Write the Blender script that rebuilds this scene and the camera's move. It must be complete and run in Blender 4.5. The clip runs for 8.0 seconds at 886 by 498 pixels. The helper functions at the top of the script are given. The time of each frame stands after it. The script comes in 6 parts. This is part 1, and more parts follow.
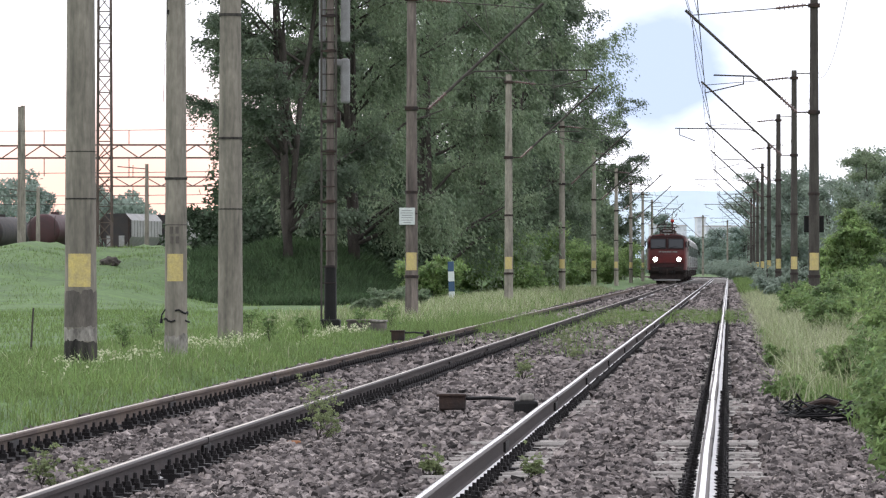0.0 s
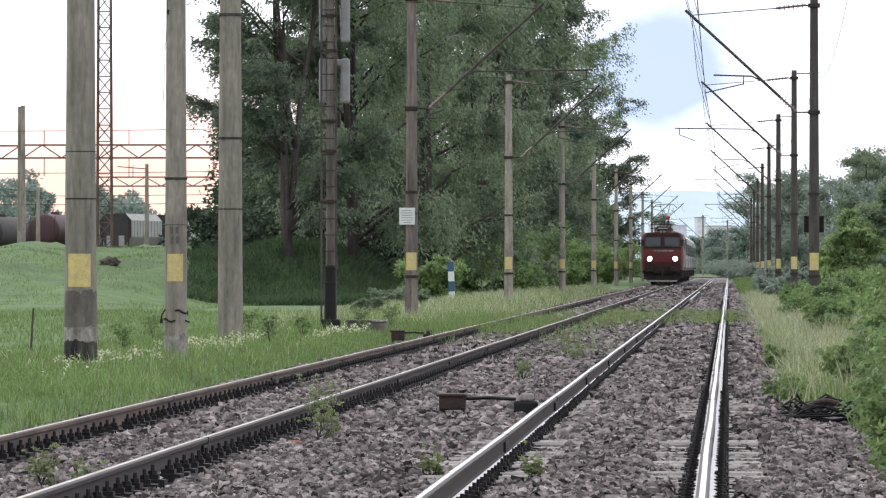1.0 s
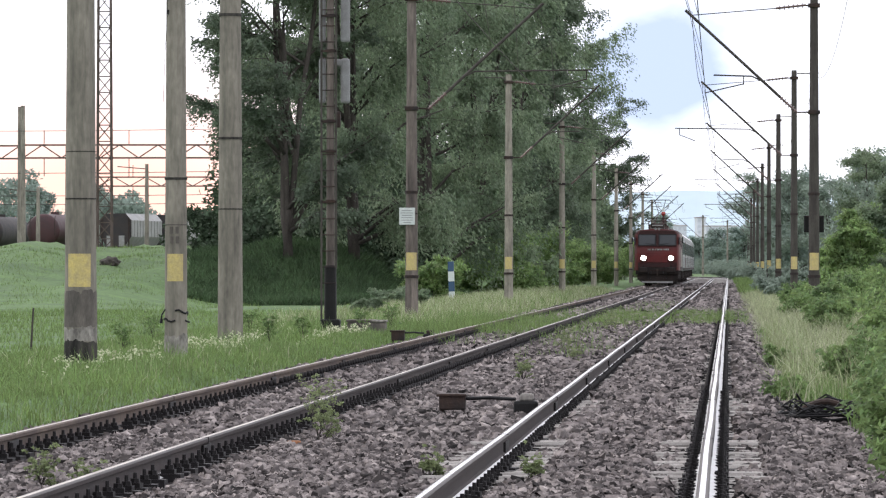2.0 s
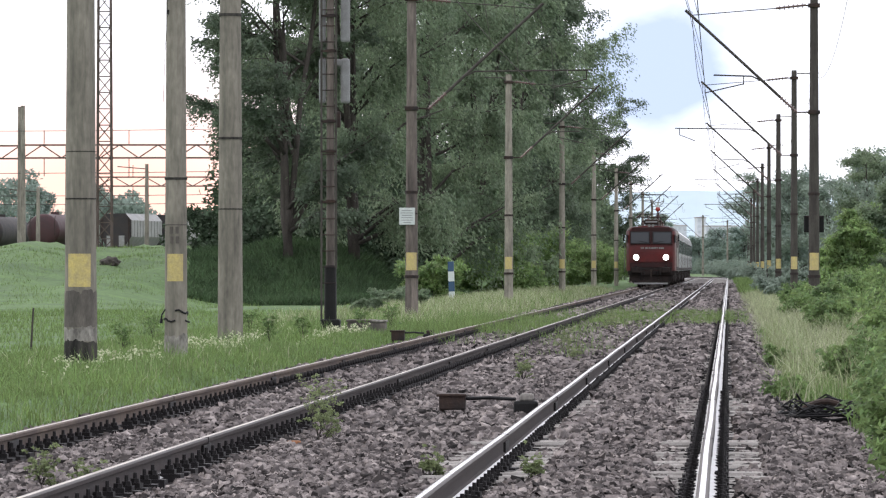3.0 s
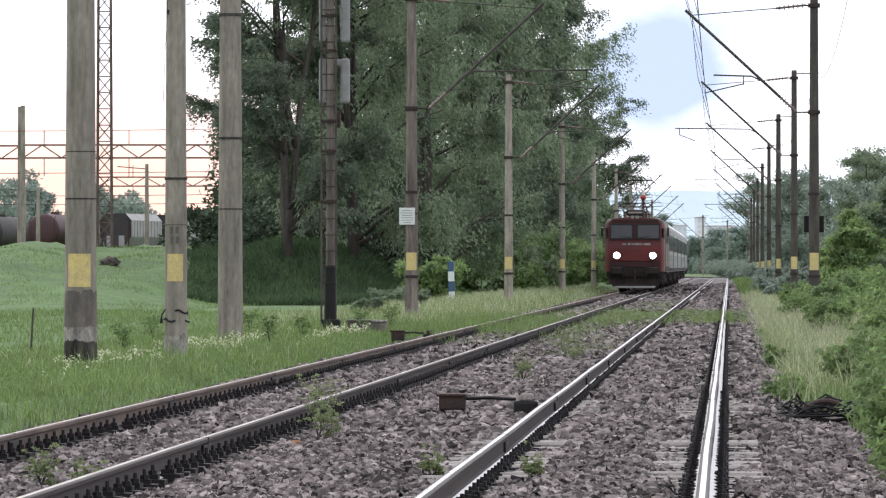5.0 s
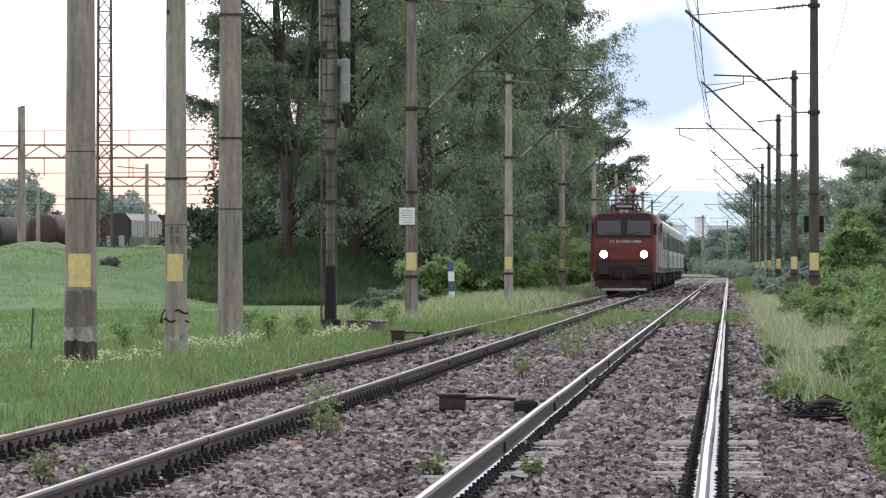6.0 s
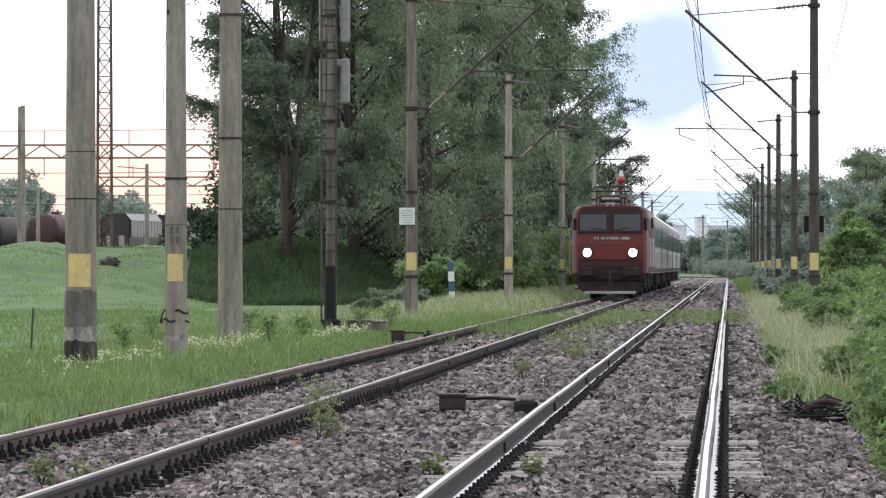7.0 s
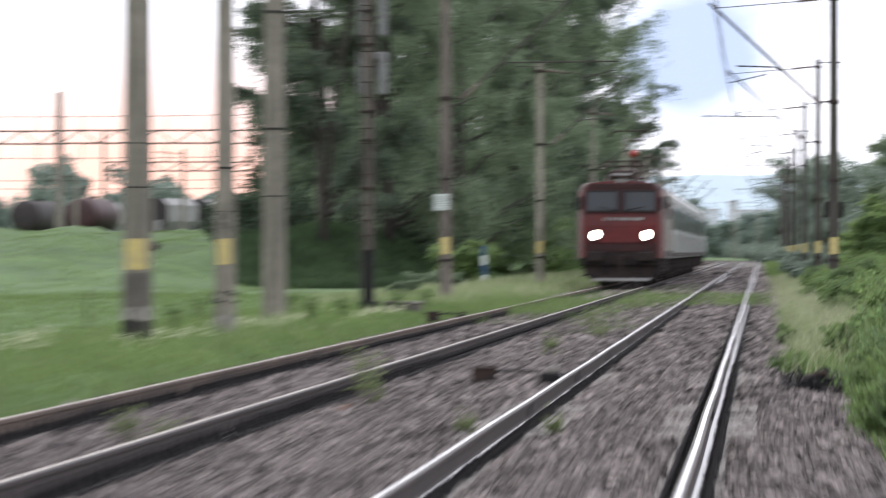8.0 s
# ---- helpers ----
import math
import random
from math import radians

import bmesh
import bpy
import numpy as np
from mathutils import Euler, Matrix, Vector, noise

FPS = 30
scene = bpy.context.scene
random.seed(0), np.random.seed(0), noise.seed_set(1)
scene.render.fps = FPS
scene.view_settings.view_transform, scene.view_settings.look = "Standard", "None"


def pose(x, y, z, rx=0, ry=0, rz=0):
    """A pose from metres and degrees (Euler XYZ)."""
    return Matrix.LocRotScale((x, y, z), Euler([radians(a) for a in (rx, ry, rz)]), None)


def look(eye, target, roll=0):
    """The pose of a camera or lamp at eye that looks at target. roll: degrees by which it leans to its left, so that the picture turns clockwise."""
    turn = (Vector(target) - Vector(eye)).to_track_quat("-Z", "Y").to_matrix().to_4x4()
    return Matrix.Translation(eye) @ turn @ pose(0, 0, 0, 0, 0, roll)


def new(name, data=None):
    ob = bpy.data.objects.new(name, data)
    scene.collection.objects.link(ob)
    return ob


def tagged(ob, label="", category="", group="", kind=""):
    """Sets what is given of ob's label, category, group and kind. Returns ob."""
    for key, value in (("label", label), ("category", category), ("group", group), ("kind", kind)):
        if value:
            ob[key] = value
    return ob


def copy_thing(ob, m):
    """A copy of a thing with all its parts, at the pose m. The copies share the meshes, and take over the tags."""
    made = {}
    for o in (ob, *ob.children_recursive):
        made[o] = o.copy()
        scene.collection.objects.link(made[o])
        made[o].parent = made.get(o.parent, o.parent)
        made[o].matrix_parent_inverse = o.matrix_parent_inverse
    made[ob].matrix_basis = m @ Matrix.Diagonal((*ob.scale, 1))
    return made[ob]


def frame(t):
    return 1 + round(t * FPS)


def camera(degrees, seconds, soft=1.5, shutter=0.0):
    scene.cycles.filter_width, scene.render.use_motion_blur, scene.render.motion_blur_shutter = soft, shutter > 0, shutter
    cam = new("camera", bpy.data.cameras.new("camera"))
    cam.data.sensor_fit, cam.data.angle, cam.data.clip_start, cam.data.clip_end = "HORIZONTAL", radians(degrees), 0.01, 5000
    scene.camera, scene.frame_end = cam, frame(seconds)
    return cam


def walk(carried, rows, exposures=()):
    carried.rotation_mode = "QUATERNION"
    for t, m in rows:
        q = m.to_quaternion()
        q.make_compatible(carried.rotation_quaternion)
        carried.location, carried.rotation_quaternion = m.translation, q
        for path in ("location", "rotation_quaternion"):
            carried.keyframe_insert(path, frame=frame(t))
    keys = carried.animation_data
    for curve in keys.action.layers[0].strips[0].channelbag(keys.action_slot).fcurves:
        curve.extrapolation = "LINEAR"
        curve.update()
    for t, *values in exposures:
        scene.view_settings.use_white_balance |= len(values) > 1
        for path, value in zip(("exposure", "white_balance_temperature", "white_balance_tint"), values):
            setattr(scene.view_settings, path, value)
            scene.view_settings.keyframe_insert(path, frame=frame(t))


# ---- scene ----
# Axes: x to the right of the tracks, y along them away from the camera, z = 0 at the rail tops.
F_DEG = 8.54
CAM_Z = 1.23
cam = camera(F_DEG, 8.0, soft=1.25, shutter=0.9)
PATH = [
    (0.0, pose(0, 0, CAM_Z, 90.169, 0, 2.758)),
    (3.5, pose(0, 0, CAM_Z, 90.169, 0, 2.758)),
    (6.8, pose(0, 0, CAM_Z, 90.169, 0, 2.758)),
    (7.2, pose(0, 0, CAM_Z, 90.169, 0, 2.758)),
    (7.5, pose(0, 0, CAM_Z, 90.098, 0, 2.742)),
    (7.8, pose(0, 0, CAM_Z, 90.082, 0, 2.862)),
    (7.9, pose(0.08, -1.6, CAM_Z, 90.068, 0, 2.870)),
    (8.0, pose(0.27, -5.5, CAM_Z, 90.015, 0, 3.078)),
]
walk(cam, PATH)

# ---- world and light: evening overcast, a veiled sun ahead and to the side ----
SUN_TURN = -40.0       # degrees from +y, negative towards -x
SUN_UP = 38.0
world = bpy.data.worlds.new("overcast_evening")
scene.world = world
world.use_nodes = True
wn, wl = world.node_tree.nodes, world.node_tree.links
wn.clear()


def wnode(kind, **inputs):
    n = wn.new(kind)
    for k, v in inputs.items():
        n.inputs[k.replace("_", " ")].default_value = v
    return n


sky = wn.new("ShaderNodeTexSky")
sky.sky_type = "NISHITA"
sky.sun_disc = False
sky.sun_elevation = radians(SUN_UP)
sky.sun_rotation = radians(SUN_TURN)
sky.altitude = 400
sky.dust_density = 0.1
sky.ozone_density = 3.0
co = wn.new("ShaderNodeTexCoord")
warp = wn.new("ShaderNodeMapping")
warp.inputs["Scale"].default_value = (5.0, 5.0, 11.0)
warp.inputs["Location"].default_value = (0.41, 0.1, 1.30)
cl = wnode("ShaderNodeTexNoise", Scale=1.35, Detail=6.0, Roughness=0.55)
wl.new(co.outputs["Generated"], warp.inputs["Vector"])
wl.new(warp.outputs["Vector"], cl.inputs["Vector"])
ramp = wn.new("ShaderNodeValToRGB")
ramp.color_ramp.elements[0].position, ramp.color_ramp.elements[1].position = 0.34, 0.54
ramp.color_ramp.elements[0].color = (0.30, 0.30, 0.30, 1)
ramp.color_ramp.elements[1].color = (1, 1, 1, 1)


def near(direction, stretch, inner, outer):
    """1 towards a direction of the sky, falling to 0 further off."""
    off = wn.new("ShaderNodeVectorMath")
    off.operation = "SUBTRACT"
    off.inputs[1].default_value = direction
    wl.new(co.outputs["Generated"], off.inputs[0])
    wide = wn.new("ShaderNodeVectorMath")
    wide.operation = "MULTIPLY"
    wide.inputs[1].default_value = stretch
    wl.new(off.outputs["Vector"], wide.inputs[0])
    far = wn.new("ShaderNodeVectorMath")
    far.operation = "LENGTH"
    wl.new(wide.outputs["Vector"], far.inputs[0])
    fall = wn.new("ShaderNodeMapRange")
    fall.interpolation_type = "SMOOTHSTEP"
    fall.inputs["From Min"].default_value, fall.inputs["From Max"].default_value = inner, outer
    fall.inputs["To Min"].default_value, fall.inputs["To Max"].default_value = 1.0, 0.0
    wl.new(far.outputs["Value"], fall.inputs["Value"])
    return fall.outputs["Result"]


# a rift in the veil over the line, with ragged edges from a finer noise
rag = wnode("ShaderNodeTexNoise", Scale=9.0, Detail=6.0, Roughness=0.6)
wl.new(warp.outputs["Vector"], rag.inputs["Vector"])
ragged = wn.new("ShaderNodeMath")
ragged.operation = "MULTIPLY_ADD"
ragged.inputs[1].default_value, ragged.inputs[2].default_value = 0.14, 0.08
wl.new(rag.outputs["Fac"], ragged.inputs[0])
rift = wn.new("ShaderNodeMath")
rift.operation = "MULTIPLY_ADD"
rift.inputs[1].default_value = -0.34
wl.new(near((-0.0135, 1.0, 0.0315), (0.95, 0.2, 1.05), 0.001, 0.0205), rift.inputs[0])
wl.new(ragged.outputs["Value"], rift.inputs[2])
total = wn.new("ShaderNodeMath")
total.operation = "ADD"
wl.new(cl.outputs["Fac"], total.inputs[0])
wl.new(rift.outputs["Value"], total.inputs[1])
wl.new(total.outputs["Value"], ramp.inputs["Fac"])
gain = wn.new("ShaderNodeVectorMath")
gain.operation = "SCALE"
gain.inputs["Scale"].default_value = 0.09
# the clear gaps show the bluer sky that lies higher up behind the veil
lift = wn.new("ShaderNodeVectorMath")
lift.operation = "ADD"
lift.inputs[1].default_value = (0, 0, 0.45)
aim = wn.new("ShaderNodeVectorMath")
aim.operation = "NORMALIZE"
wl.new(co.outputs["Generated"], lift.inputs[0])
wl.new(lift.outputs["Vector"], aim.inputs[0])
wl.new(aim.outputs["Vector"], sky.inputs["Vector"])
wl.new(sky.outputs["Color"], gain.inputs["Vector"])
mix = wn.new("ShaderNodeMix")
mix.data_type = "RGBA"
mix.inputs["B"].default_value = (0.985, 0.985, 1.075, 1)
wl.new(ramp.outputs["Color"], mix.inputs["Factor"])
wl.new(gain.outputs["Vector"], mix.inputs["A"])
# warm where the low evening sun stands behind the veil
veil = wn.new("ShaderNodeMix")
veil.data_type = "RGBA"
veil.inputs["B"].default_value = (0.98, 0.585, 0.49, 1)
wl.new(near((-0.105, 0.994, 0.011), (0.9, 0.2, 2.4), 0.008, 0.074), veil.inputs["Factor"])
wl.new(mix.outputs["Result"], veil.inputs["A"])
bg = wnode("ShaderNodeBackground", Strength=1.0)
wl.new(veil.outputs["Result"], bg.inputs["Color"])
wo = wn.new("ShaderNodeOutputWorld")
wl.new(bg.outputs["Background"], wo.inputs["Surface"])

sun = new("sun", bpy.data.lights.new("sun", "SUN"))
sun.data.energy, sun.data.angle, sun.data.color = 0.5, radians(14), (1.0, 0.86, 0.7)
a, e = radians(SUN_TURN), radians(SUN_UP)
sun.matrix_world = look((math.sin(a) * math.cos(e) * 100, math.cos(a) * math.cos(e) * 100, math.sin(e) * 100), (0, 0, 0))
scene.view_settings.exposure = 0.80

# ---- materials ----


def material(name, colour, rough=0.7, metal=0.0, vary=0.25, scale=4.0, fine=60.0, bump=0.2, second=None, island=0.0, per_object=0.0,
             stretch=(1, 1, 1), coat=0.0, emit=0.0, spots=0.5, through_light=0.0, gloss=0.5, streak=0.0):
    """A noise-varied surface: colour wanders towards second at one scale, grains at another, and carries a fine relief."""
    m = bpy.data.materials.new(name)
    m.use_nodes = True
    n, l = m.node_tree.nodes, m.node_tree.links
    b = n["Principled BSDF"]
    b.inputs["Roughness"].default_value, b.inputs["Metallic"].default_value = rough, metal
    b.inputs["Coat Weight"].default_value = coat
    b.inputs["Specular IOR Level"].default_value = gloss
    tc = n.new("ShaderNodeTexCoord")
    mp = n.new("ShaderNodeMapping")
    mp.inputs["Scale"].default_value = stretch
    l.new(tc.outputs["Object"], mp.inputs["Vector"])
    big, small = n.new("ShaderNodeTexNoise"), n.new("ShaderNodeTexNoise")
    big.inputs["Scale"].default_value, big.inputs["Detail"].default_value, big.inputs["Roughness"].default_value = scale, 5, 0.62
    small.inputs["Scale"].default_value, small.inputs["Detail"].default_value = fine, 3
    for t in (big, small):
        l.new(mp.outputs["Vector"], t.inputs["Vector"])
    r = n.new("ShaderNodeValToRGB")
    r.color_ramp.elements[0].position, r.color_ramp.elements[1].position = spots - 0.16, spots + 0.16
    second = second or tuple(c * (1 - 1.6 * vary) for c in colour)
    r.color_ramp.elements[0].color, r.color_ramp.elements[1].color = (*second, 1), (*colour, 1)
    l.new(big.outputs["Fac"], r.inputs["Fac"])
    hsv = n.new("ShaderNodeHueSaturation")
    l.new(r.outputs["Color"], hsv.inputs["Color"])
    grain = n.new("ShaderNodeMapRange")
    grain.inputs["From Min"].default_value, grain.inputs["From Max"].default_value = 0.25, 0.75
    grain.inputs["To Min"].default_value, grain.inputs["To Max"].default_value = 1 - vary, 1 + vary
    l.new(small.outputs["Fac"], grain.inputs["Value"])
    value = grain.outputs["Result"]
    if streak:
        # rain streaks and blotches, long down the surface
        smp, sn, sr, sm = n.new("ShaderNodeMapping"), n.new("ShaderNodeTexNoise"), n.new("ShaderNodeMapRange"), n.new("ShaderNodeMath")
        smp.inputs["Scale"].default_value = (9, 9, 0.9)
        sn.inputs["Scale"].default_value, sn.inputs["Detail"].default_value, sn.inputs["Roughness"].default_value = 1.0, 6, 0.7
        sr.inputs["From Min"].default_value, sr.inputs["From Max"].default_value = 0.36, 0.62
        sr.inputs["To Min"].default_value, sr.inputs["To Max"].default_value = 1 - streak, 1 + 0.45 * streak
        l.new(tc.outputs["Object"], smp.inputs["Vector"]), l.new(smp.outputs["Vector"], sn.inputs["Vector"]), l.new(sn.outputs["Fac"], sr.inputs["Value"])
        sm.operation = "MULTIPLY"
        l.new(value, sm.inputs[0]), l.new(sr.outputs["Result"], sm.inputs[1])
        value = sm.outputs["Value"]
    for amount, kind, out in ((island, "ShaderNodeNewGeometry", "Random Per Island"), (per_object, "ShaderNodeObjectInfo", "Random")):
        if amount:
            g, mr, mu = n.new(kind), n.new("ShaderNodeMapRange"), n.new("ShaderNodeMath")
            mr.inputs["To Min"].default_value, mr.inputs["To Max"].default_value = 1 - amount, 1 + amount
            l.new(g.outputs[out], mr.inputs["Value"])
            mu.operation = "MULTIPLY"
            l.new(value, mu.inputs[0]), l.new(mr.outputs["Result"], mu.inputs[1])
            value = mu.outputs["Value"]
            if kind == "ShaderNodeNewGeometry" and not emit:
                hr = n.new("ShaderNodeMapRange")
                hr.inputs["To Min"].default_value, hr.inputs["To Max"].default_value = 0.488, 0.512
                l.new(g.outputs[out], hr.inputs["Value"])
                l.new(hr.outputs["Result"], hsv.inputs["Hue"])
    l.new(value, hsv.inputs["Value"])
    l.new(hsv.outputs["Color"], b.inputs["Base Color"])
    if bump:
        bp = n.new("ShaderNodeBump")
        bp.inputs["Strength"].default_value, bp.inputs["Distance"].default_value = bump, 0.02
        l.new(small.outputs["Fac"], bp.inputs["Height"])
        l.new(bp.outputs["Normal"], b.inputs["Normal"])
    if rough < 0.95:
        rr = n.new("ShaderNodeMapRange")
        rr.inputs["To Min"].default_value, rr.inputs["To Max"].default_value = max(0.04, rough - 0.12), min(1, rough + 0.12)
        l.new(big.outputs["Fac"], rr.inputs["Value"])
        l.new(rr.outputs["Result"], b.inputs["Roughness"])
    if emit:
        b.inputs["Emission Color"].default_value = (*colour, 1)
        b.inputs["Emission Strength"].default_value = emit
    if through_light:
        tr, mx = n.new("ShaderNodeBsdfTranslucent"), n.new("ShaderNodeMixShader")
        mx.inputs["Fac"].default_value = through_light
        l.new(hsv.outputs["Color"], tr.inputs["Color"])
        l.new(b.outputs["BSDF"], mx.inputs[1]), l.new(tr.outputs["BSDF"], mx.inputs[2])
        l.new(mx.outputs["Shader"], n["Material Output"].inputs["Surface"])
    return m


def glass(name, tint=(0.02, 0.025, 0.03), rough=0.06):
    m = bpy.data.materials.new(name)
    m.use_nodes = True
    b = m.node_tree.nodes["Principled BSDF"]
    b.inputs["Base Color"].default_value = (*tint, 1)
    b.inputs["Roughness"].default_value = rough
    b.inputs["Specular IOR Level"].default_value = 0.35
    return m


